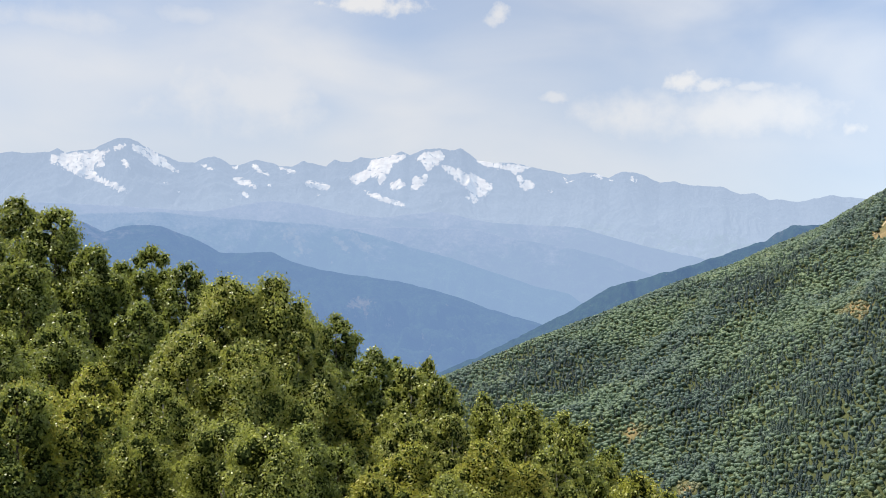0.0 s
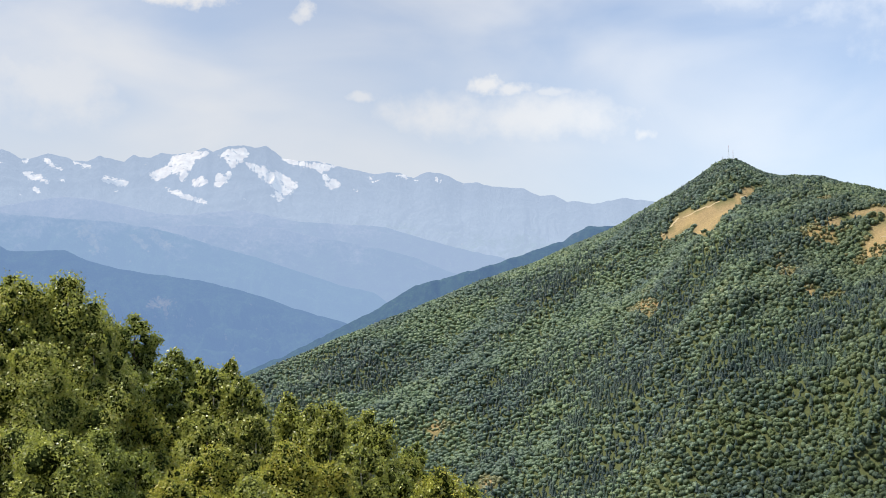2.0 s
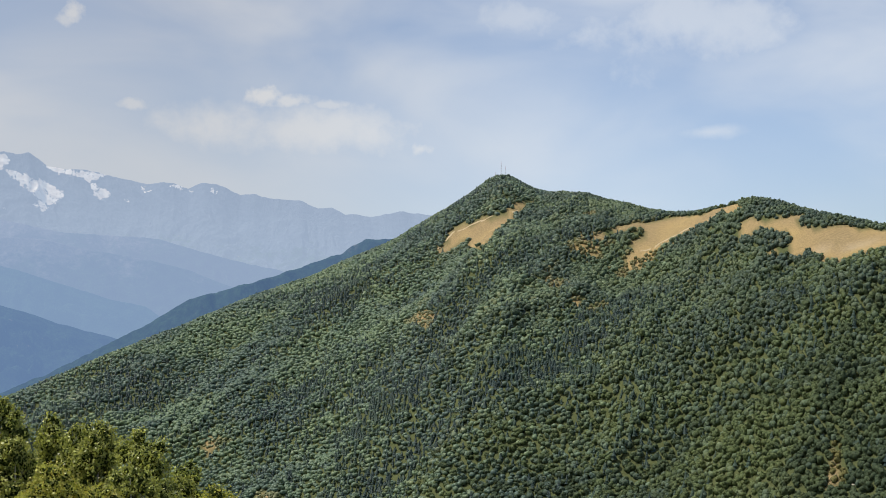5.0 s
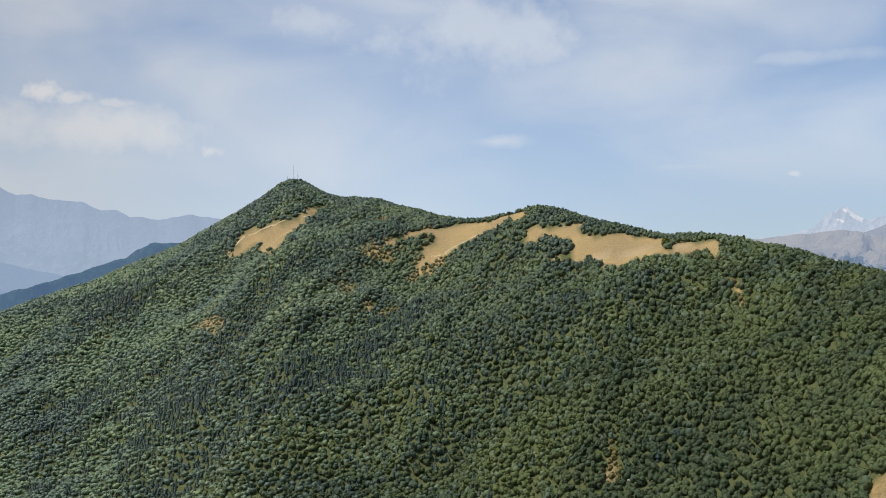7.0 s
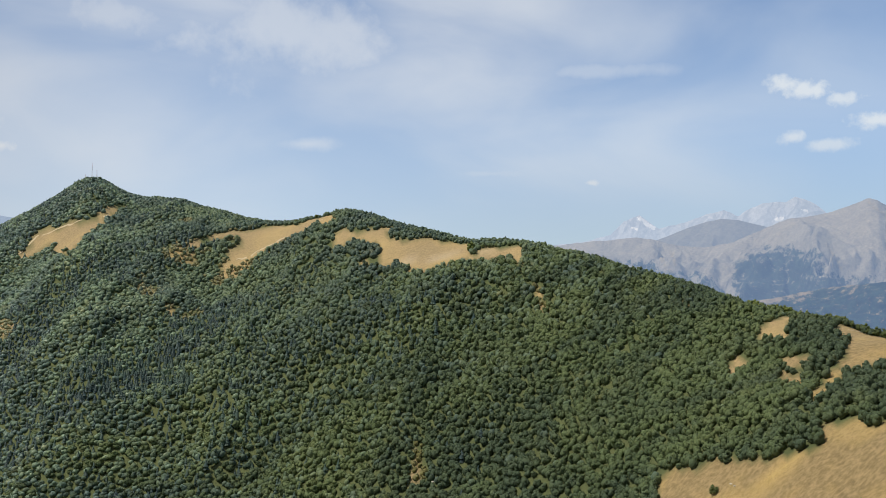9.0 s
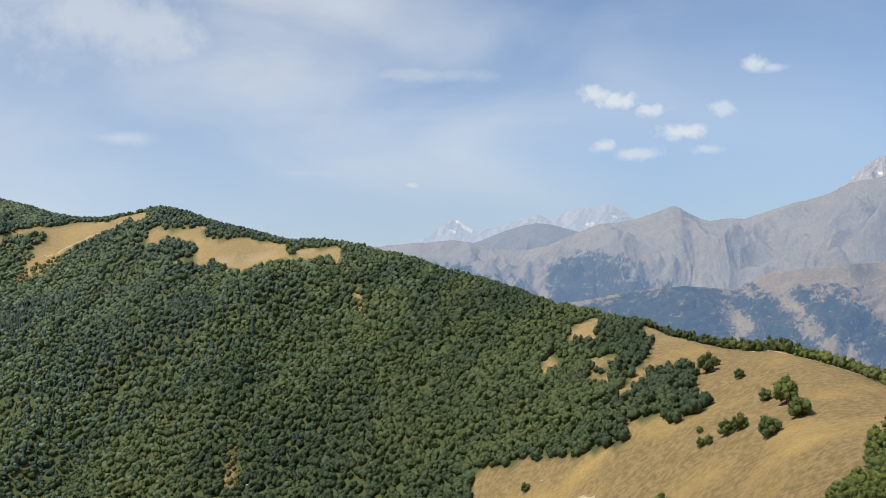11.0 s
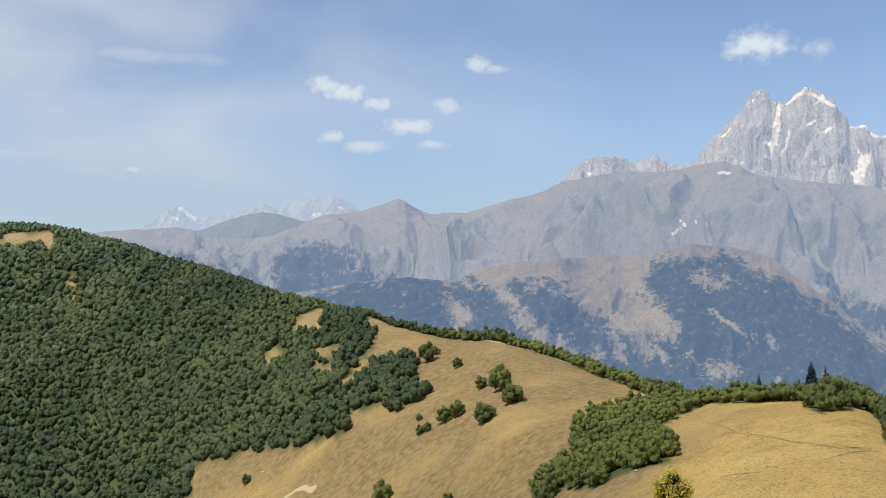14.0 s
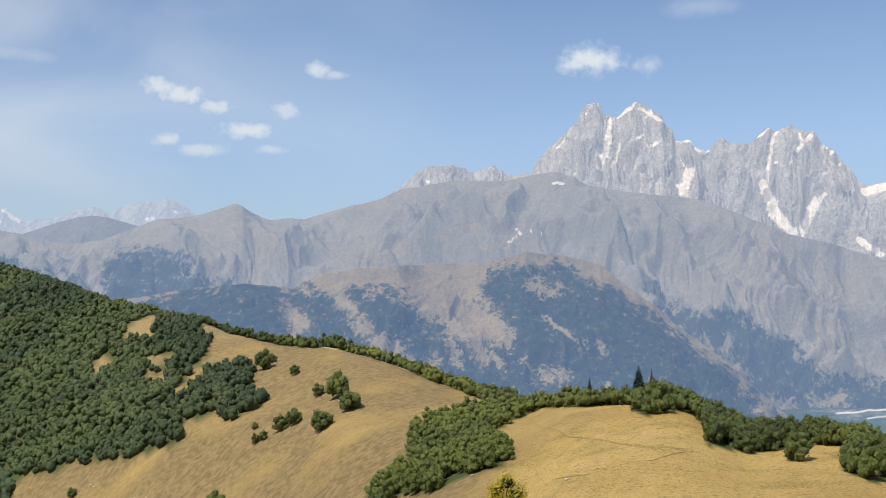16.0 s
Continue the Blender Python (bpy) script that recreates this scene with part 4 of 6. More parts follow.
SCREE_BROWN_B = [
    (0.3, (66.23, -4.33), (67.71, -4.43)), (0.36, (68.78, -4.26), (70.09, -4.08)), (0.09, (29.85, 3.08), (29.93, 2.25)), (0.09, (29.95, 3.08), (30.01, 3.08)),
    (0.12, (29.08, 3.06), (29.61, 2.24)), (0.24, (44.67, 2.6), (44.73, 2.6)), (0.07, (40.03, 3.86), (41.78, 2.86)), (0.3, (69.92, 1.86), (70.44, 1.3)), (0.09, (60.85, 1.61), (61.27, 1.03)),
    (0.09, (61.83, -0.27), (62.4, 0.31)), (0.09, (43.51, 3.91), (44.7, 3.04)), (0.12, (37.47, 3.24), (38.06, 2.09))]
SCREE_BROWN = SCREE_BROWN_A + SCREE_BROWN_B
WOOD_SPUR_A = [
    [(35.8, 0.91), (39.5, 1.64), (41.8, 1.46), (41.5, 0.66), (42.0, -0.21), (42.4, -1.38), (43.6, -2.54), (44.8, -4.28), (33.5, -4.17), (33.4, 0.33)],
    [(42.2, 1.19), (43.5, 1.2), (44.7, 0.15), (45.9, -0.25), (45.5, -0.55), (46.2, -1.37), (47.4, -2.83), (43.6, -2.83), (42.8, -1.08), (43.1, -0.21), (42.1, 0.23)],
    [(44.7, 1.48), (46.2, 1.34), (47.8, 0.99), (49.2, -0.03), (49.3, -1.12), (50.2, -1.5), (48.9, -2.83), (47.4, -1.37), (46.5, -1.07), (46.2, -0.19), (45.9, 0.39), (45.2, 0.54)],
    [(49.3, -0.42), (50.4, -0.41), (49.4, -1.42)]]
WOOD_SPUR_B = [

    [(52.0, 1.6), (53.3, 2.25), (54.5, 2.55), (55.4, 2.85), (56.5, 2.55), (58.3, 1.47), (60.3, 0.59), (62.2, -0.99), (64.2, -2.4), (66.1, -4.05), (66.1, -6.83), (53.6, -7.14), (52.4, -4.12), (51.6, -2.82), (53.0, -2.52), (52.2, -1.35), (53.7, -1.34), (53.3, -0.16), (52.2, 0.27)],
    [(49.7, -1.0), (51.5, -1.59), (52.2, -2.81), (53.1, -4.26), (50.0, -4.28)]]
WOOD_SPUR = WOOD_SPUR_A + WOOD_SPUR_B
WOOD_BROWN = [
        [(60.8, 0.45), (62.3, 0.51), (63.4, -0.06), (64.8, 0.23), (66.0, -0.67), (67.8, -1.28), (68.5, -2.33), (69.8, -3.27), (71.4, -3.09), (73.9, -3.29), (73.8, -6.48), (64.4, -6.89), (65.6, -4.07), (64.7, -2.53), (62.2, -1.05)],
        [(33.1, 2.81), (35.0, 3.19), (36.9, 2.59), (37.6, 1.50), (39.5, 1.67), (39.5, -0.22), (32.8, -0.24)],
        [(25.1, 2.15), (28.6, 2.63), (29.6, 1.96), (32.0, 1.44), (32.0, -0.24), (25.2, -0.26)],
        [(60.8, 1.61), (61.3, 1.75), (61.4, 0.88), (61.0, 0.74)],
        [(54.5, 2.49), (55.3, 2.79), (56.8, 2.20), (58.5, 0.73), (55.0, 1.02)]]
RANGE_WEST = [
    (-49, 6.7), (-46.9, 6.75), (-44.7, 6.85), (-44.32, 7.09), (-43.93, 6.89), (-43.16, 7.04), (-42.63, 7.12), (-41.98, 7.52), (-41.46, 7.74), (-40.92, 7.74), (-40.38, 7.52), (-39.7, 7.21), (-39.15, 6.96), (-38.46, 6.64),
    (-37.63, 6.62), (-37.22, 6.89), (-36.66, 7.0), (-36.24, 6.84), (-35.81, 6.57), (-35.39, 6.64), (-34.54, 6.93), (-33.83, 6.78), (-33.39, 6.59), (-32.68, 6.55), (-32.1, 6.89), (-31.52, 6.76), (-30.94, 6.62), (-30.51, 6.98)]
RANGE_EAST = [
    (-29.63, 6.89), (-29.19, 7.16), (-28.6, 7.03), (-27.72, 7.19), (-26.99, 7.49), (-26.54, 7.3), (-25.8, 7.6), (-25.06, 7.64), (-24.47, 7.53), (-23.88, 7.71), (-23.43, 7.42), (-22.98, 7.07), (-22.09, 6.9), (-21.19, 6.94),
    (-20.01, 6.67), (-18.23, 6.26), (-17.49, 6.38), (-16.9, 6.41), (-16.17, 6.11), (-15.43, 6.43), (-14.41, 6.27), (-13.54, 5.83), (-12.96, 5.91), (-12.1, 5.7), (-10.38, 5.56), (-9.54, 5.17), (-8.83, 5.22), (-8.14, 4.92),
    (-6.75, 4.79), (-5.11, 5.04), (-3.51, 4.87), (0, 4.5)]
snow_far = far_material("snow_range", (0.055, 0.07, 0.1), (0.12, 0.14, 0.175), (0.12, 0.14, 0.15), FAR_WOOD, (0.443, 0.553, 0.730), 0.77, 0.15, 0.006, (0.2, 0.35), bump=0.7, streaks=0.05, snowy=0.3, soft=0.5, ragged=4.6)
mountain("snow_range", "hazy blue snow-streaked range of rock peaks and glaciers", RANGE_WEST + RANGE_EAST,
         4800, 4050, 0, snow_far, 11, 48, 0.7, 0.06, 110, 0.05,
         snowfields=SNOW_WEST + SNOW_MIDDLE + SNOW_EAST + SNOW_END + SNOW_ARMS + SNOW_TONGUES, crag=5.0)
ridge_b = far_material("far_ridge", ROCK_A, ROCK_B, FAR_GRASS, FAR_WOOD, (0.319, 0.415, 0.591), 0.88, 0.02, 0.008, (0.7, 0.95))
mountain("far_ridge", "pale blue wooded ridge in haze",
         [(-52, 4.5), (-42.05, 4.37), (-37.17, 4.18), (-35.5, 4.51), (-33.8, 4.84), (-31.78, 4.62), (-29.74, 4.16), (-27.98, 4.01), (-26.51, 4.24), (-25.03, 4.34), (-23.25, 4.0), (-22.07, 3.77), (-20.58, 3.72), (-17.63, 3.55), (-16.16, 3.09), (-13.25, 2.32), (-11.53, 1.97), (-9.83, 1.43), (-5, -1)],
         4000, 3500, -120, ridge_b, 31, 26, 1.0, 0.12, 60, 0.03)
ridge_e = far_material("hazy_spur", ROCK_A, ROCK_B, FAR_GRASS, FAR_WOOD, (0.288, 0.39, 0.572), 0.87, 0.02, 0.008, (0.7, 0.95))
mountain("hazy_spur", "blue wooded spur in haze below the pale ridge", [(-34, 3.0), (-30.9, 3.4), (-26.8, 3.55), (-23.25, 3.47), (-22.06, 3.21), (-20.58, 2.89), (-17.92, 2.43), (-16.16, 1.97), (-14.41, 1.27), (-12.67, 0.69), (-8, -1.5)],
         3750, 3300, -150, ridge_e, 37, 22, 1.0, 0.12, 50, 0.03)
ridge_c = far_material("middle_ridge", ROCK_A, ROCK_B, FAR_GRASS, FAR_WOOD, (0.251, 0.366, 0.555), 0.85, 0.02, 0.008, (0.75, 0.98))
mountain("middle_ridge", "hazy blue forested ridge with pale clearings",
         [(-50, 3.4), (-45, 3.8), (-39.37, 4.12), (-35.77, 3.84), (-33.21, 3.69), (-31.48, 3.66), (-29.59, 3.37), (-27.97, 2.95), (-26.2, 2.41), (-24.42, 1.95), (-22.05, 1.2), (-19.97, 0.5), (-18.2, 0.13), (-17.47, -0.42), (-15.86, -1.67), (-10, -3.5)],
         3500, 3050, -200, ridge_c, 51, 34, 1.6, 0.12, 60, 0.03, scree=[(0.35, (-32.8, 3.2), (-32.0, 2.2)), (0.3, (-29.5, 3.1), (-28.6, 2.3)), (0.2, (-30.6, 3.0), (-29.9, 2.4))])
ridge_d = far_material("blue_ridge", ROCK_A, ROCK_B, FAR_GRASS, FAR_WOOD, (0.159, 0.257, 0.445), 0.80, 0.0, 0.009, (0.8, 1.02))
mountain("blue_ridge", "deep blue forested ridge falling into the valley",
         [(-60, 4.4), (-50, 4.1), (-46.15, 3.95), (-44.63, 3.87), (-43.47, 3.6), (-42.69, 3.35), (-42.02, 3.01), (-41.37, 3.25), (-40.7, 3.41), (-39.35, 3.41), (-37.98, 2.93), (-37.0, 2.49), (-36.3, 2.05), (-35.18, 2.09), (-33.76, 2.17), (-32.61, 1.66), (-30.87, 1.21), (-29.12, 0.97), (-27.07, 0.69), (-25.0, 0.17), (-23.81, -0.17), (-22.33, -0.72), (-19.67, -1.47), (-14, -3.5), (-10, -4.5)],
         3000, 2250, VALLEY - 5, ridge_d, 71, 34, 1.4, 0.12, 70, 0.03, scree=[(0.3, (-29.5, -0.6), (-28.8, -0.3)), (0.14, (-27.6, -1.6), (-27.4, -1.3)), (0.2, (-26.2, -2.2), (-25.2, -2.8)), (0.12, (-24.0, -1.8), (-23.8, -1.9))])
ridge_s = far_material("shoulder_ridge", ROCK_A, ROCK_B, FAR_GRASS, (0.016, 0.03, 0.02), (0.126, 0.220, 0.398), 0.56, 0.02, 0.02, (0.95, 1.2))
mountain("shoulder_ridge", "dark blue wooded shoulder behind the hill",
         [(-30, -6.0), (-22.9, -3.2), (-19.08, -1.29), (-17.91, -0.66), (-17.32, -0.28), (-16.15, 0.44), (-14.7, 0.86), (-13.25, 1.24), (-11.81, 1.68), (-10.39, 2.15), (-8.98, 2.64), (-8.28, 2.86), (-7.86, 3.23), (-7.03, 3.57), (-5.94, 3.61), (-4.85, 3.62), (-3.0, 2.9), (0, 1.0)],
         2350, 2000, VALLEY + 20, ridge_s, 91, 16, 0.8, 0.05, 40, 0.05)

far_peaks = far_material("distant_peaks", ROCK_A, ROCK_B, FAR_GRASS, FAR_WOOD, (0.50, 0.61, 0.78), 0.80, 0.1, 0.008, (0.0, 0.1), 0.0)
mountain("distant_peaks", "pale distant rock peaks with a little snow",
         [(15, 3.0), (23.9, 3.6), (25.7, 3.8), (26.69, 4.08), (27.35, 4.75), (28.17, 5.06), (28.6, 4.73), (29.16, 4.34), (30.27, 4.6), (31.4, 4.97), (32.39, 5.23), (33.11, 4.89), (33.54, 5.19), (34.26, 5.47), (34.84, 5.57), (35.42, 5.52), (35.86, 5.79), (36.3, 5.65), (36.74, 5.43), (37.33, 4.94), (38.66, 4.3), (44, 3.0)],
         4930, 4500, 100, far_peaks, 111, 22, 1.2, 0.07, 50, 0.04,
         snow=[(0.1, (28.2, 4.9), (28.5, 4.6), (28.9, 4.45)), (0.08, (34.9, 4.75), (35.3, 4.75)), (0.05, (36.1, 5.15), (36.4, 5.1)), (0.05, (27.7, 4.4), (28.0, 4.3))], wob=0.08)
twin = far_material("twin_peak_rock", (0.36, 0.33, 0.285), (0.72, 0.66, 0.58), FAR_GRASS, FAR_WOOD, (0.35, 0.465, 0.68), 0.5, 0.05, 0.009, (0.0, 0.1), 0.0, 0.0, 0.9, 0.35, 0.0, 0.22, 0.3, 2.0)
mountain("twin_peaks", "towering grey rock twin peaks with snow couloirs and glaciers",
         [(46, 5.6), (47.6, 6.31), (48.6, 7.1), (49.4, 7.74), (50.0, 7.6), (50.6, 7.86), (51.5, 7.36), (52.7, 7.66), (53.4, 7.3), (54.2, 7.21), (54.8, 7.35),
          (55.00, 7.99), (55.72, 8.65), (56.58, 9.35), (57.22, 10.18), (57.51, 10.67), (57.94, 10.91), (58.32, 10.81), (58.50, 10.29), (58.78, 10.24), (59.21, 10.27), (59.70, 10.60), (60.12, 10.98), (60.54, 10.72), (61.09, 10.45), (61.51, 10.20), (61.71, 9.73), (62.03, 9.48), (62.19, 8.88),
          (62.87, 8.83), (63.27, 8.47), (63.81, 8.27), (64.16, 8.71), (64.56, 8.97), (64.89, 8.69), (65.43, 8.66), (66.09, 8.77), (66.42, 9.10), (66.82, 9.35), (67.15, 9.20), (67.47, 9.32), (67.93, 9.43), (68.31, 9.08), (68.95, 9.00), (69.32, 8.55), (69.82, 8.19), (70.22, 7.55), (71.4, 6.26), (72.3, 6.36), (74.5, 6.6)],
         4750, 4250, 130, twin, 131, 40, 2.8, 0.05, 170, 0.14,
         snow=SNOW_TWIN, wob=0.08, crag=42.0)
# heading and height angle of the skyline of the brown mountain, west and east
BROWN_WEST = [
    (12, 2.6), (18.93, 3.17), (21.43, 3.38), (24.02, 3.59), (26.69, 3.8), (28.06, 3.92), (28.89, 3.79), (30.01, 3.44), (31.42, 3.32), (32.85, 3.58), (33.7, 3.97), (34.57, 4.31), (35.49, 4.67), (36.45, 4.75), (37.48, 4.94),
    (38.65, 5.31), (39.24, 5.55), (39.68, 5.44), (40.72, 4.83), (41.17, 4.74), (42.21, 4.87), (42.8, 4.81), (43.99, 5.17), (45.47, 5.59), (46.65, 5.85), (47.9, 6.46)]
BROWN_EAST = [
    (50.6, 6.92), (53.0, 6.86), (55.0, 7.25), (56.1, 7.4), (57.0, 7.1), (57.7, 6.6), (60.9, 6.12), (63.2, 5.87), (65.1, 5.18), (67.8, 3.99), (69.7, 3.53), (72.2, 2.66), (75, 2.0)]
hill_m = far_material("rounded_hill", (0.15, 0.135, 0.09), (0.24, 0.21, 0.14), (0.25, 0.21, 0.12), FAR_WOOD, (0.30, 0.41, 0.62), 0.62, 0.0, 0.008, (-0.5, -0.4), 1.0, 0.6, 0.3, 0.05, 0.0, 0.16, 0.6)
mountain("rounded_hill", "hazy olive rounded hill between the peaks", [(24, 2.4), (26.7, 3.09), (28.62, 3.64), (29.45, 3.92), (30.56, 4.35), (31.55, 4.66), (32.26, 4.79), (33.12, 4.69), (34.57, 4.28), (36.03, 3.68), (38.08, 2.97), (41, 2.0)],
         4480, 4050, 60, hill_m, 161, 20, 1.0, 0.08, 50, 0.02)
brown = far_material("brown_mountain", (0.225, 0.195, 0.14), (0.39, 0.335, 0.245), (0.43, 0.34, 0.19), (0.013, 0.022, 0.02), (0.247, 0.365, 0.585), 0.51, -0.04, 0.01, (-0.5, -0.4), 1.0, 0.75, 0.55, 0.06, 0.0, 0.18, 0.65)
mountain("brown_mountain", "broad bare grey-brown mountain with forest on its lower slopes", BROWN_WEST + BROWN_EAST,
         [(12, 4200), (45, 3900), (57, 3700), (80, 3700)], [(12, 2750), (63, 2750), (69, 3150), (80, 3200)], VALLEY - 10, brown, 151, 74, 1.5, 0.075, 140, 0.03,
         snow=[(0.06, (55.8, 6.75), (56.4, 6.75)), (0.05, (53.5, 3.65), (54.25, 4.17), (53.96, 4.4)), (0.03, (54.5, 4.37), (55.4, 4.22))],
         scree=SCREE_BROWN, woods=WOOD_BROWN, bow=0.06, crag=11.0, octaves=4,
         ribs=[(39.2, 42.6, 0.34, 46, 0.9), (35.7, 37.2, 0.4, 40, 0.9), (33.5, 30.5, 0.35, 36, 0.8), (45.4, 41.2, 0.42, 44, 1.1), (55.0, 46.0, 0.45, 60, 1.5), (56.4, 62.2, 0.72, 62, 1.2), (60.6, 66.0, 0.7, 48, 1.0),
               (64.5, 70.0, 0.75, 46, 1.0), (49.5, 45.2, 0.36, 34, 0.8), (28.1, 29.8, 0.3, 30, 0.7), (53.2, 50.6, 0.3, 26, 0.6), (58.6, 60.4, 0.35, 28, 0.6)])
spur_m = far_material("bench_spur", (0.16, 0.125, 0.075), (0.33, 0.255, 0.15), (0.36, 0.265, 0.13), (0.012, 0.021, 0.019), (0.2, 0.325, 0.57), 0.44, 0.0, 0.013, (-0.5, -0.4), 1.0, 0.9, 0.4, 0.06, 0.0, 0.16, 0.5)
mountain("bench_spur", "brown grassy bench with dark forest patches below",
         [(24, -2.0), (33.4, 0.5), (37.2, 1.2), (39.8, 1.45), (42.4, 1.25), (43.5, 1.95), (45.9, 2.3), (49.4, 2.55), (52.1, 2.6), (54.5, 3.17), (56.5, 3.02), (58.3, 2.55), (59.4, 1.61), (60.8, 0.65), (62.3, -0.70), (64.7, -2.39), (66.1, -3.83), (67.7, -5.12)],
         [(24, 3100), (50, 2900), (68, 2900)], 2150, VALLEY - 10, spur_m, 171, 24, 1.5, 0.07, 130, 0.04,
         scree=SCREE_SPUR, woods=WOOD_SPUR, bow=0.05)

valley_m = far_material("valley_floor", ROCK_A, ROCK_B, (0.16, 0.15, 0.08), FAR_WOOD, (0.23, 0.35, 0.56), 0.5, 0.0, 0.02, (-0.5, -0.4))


def valley_floor():
    heads, rr = np.arange(58, 78, 0.08), np.linspace(2250, 3350, 70)
    a = np.radians(heads)[:, None]
    r = np.broadcast_to(rr, (len(heads), len(rr)))
    x, y = r * np.sin(a), r * np.cos(a)
    z = VALLEY + 3 + 2.5 * fbm(x / 120, y / 120, 5, 3)
    e, h = np.degrees(np.arctan2(z, r)), np.broadcast_to(heads[:, None], r.shape)
    bed = capsules(h, e, [(0.045, (69.8, -4.84), (71.2, -4.66), (73.5, -4.45)), (0.03, (71.2, -5.03), (72.5, -4.86), (74, -4.8))], 0.04, 8)
    woods = np.clip(0.95 + 0.5 * fbm(x / 160, y / 90, 14, 3), 0, 1)
    me = mesh_of("valley_floor", np.stack([x, y, z], -1).reshape(-1, 3), grid_faces(len(heads), len(rr)), valley_m, True,
                 (("rise", 0 * z), ("run", x), ("down", y), ("snow", bed), ("scree", np.clip(fbm(x / 90, y / 60, 19, 3) - 0.3, 0, 0.5)), ("wood", woods)))
    tagged(new("valley_floor", me), "hazy wooded valley floor with a pale gravel river bed", "valley", kind="structure")


valley_floor()


# ---- woods on the hill ----
def ico():
    g = (1 + 5 ** 0.5) / 2
    v = np.array([(-1, g, 0), (1, g, 0), (-1, -g, 0), (1, -g, 0), (0, -1, g), (0, 1, g), (0, -1, -g), (0, 1, -g), (g, 0, -1), (g, 0, 1), (-g, 0, -1), (-g, 0, 1)], float)
    f = np.array([(0, 11, 5), (0, 5, 1), (0, 1, 7), (0, 7, 10), (0, 10, 11), (1, 5, 9), (5, 11, 4), (11, 10, 2), (10, 7, 6), (7, 1, 8),
                  (3, 9, 4), (3, 4, 2), (3, 2, 6), (3, 6, 8), (3, 8, 9), (4, 9, 5), (2, 4, 11), (6, 2, 10), (8, 6, 7), (9, 8, 1)])
    return v / np.linalg.norm(v, axis=1, keepdims=True), f


BALL = ico()


def lump(rng, uneven=0.16):
    """A small uneven clump of leaves of radius one."""
    v, f = BALL
    q = Euler(rng.uniform(0, 6.28, 3)).to_matrix()
    return (v * rng.uniform(1 - uneven, 1 + uneven, (12, 1))) @ np.array(q), f


def lobed_crown(seed, lobes=4, tufts=24, tuft=0.1):
    """A domed crown of one metre made of uneven clumps, with leaf sprays standing off them."""
    rng = np.random.default_rng(seed)
    c, s = [[0, 0, 0.4]], [rng.uniform(0.38, 0.44)]
    turn = rng.uniform(0, 6.28)
    for k in range(lobes - 1):
        a = turn + 6.28 * k / (lobes - 1) + rng.uniform(-0.5, 0.5)
        d = rng.uniform(0.14, 0.3)
        c.append([d * math.cos(a), d * math.sin(a), rng.uniform(0.36, 0.74) - 0.4 * max(0, d - 0.2)])
        s.append(rng.uniform(0.2, 0.3))
    pieces = []
    for p, q in zip(c, s):
        v, f = lump(rng)
        pieces.append((v * q * [1, 1, 1.05] + p, f))
    if tufts:
        pick = rng.integers(0, lobes, tufts)
        d = rng.normal(0, 1, (tufts, 3)) + [0, 0, 0.5]
        d /= np.linalg.norm(d, axis=1, keepdims=True)
        p = np.array(c)[pick] + d * np.array(s)[pick][:, None] * rng.uniform(0.92, 1.12, (tufts, 1))
        u = np.cross(d, rng.normal(0, 1, (tufts, 3)))
        u /= np.linalg.norm(u, axis=1, keepdims=True)
        z = tuft * rng.uniform(0.6, 1.3, (tufts, 1))
        tv = np.stack([p - u * z, p + u * z, p + (rng.uniform(-0.1, 0.8, (tufts, 1)) * d + np.cross(d, u)) * z * 1.2], 1).reshape(-1, 3)
        pieces.append((tv, np.arange(3 * tufts).reshape(-1, 3)))
    v, f = joined(pieces)
    v[:, 2] = np.maximum(v[:, 2], 0.0)
    return v, f


def needle_crown(seed):
    """A slim conifer of one metre's height: drooping skirts of branches, narrower towards the tip."""
    rng = np.random.default_rng(seed)
    pieces = []
    for k, (low, high, rad) in enumerate(((0.05, 0.5, 0.5), (0.3, 0.72, 0.37), (0.52, 0.88, 0.25), (0.72, 1.0, 0.14))):
        a = np.arange(6) * 1.047 + rng.uniform(0, 1) + rng.uniform(-0.25, 0.25, 6)
        rr = rad * rng.uniform(0.7, 1.25, 6)
        ring = np.stack([rr * np.cos(a), rr * np.sin(a), low + rng.uniform(-0.05, 0.05, 6)], -1)
        v = np.vstack([ring, [[rng.normal(0, 0.02), rng.normal(0, 0.02), high]]])
        pieces.append((v, np.array([(i, (i + 1) % 6, 6) for i in range(6)])))
    return joined(pieces)


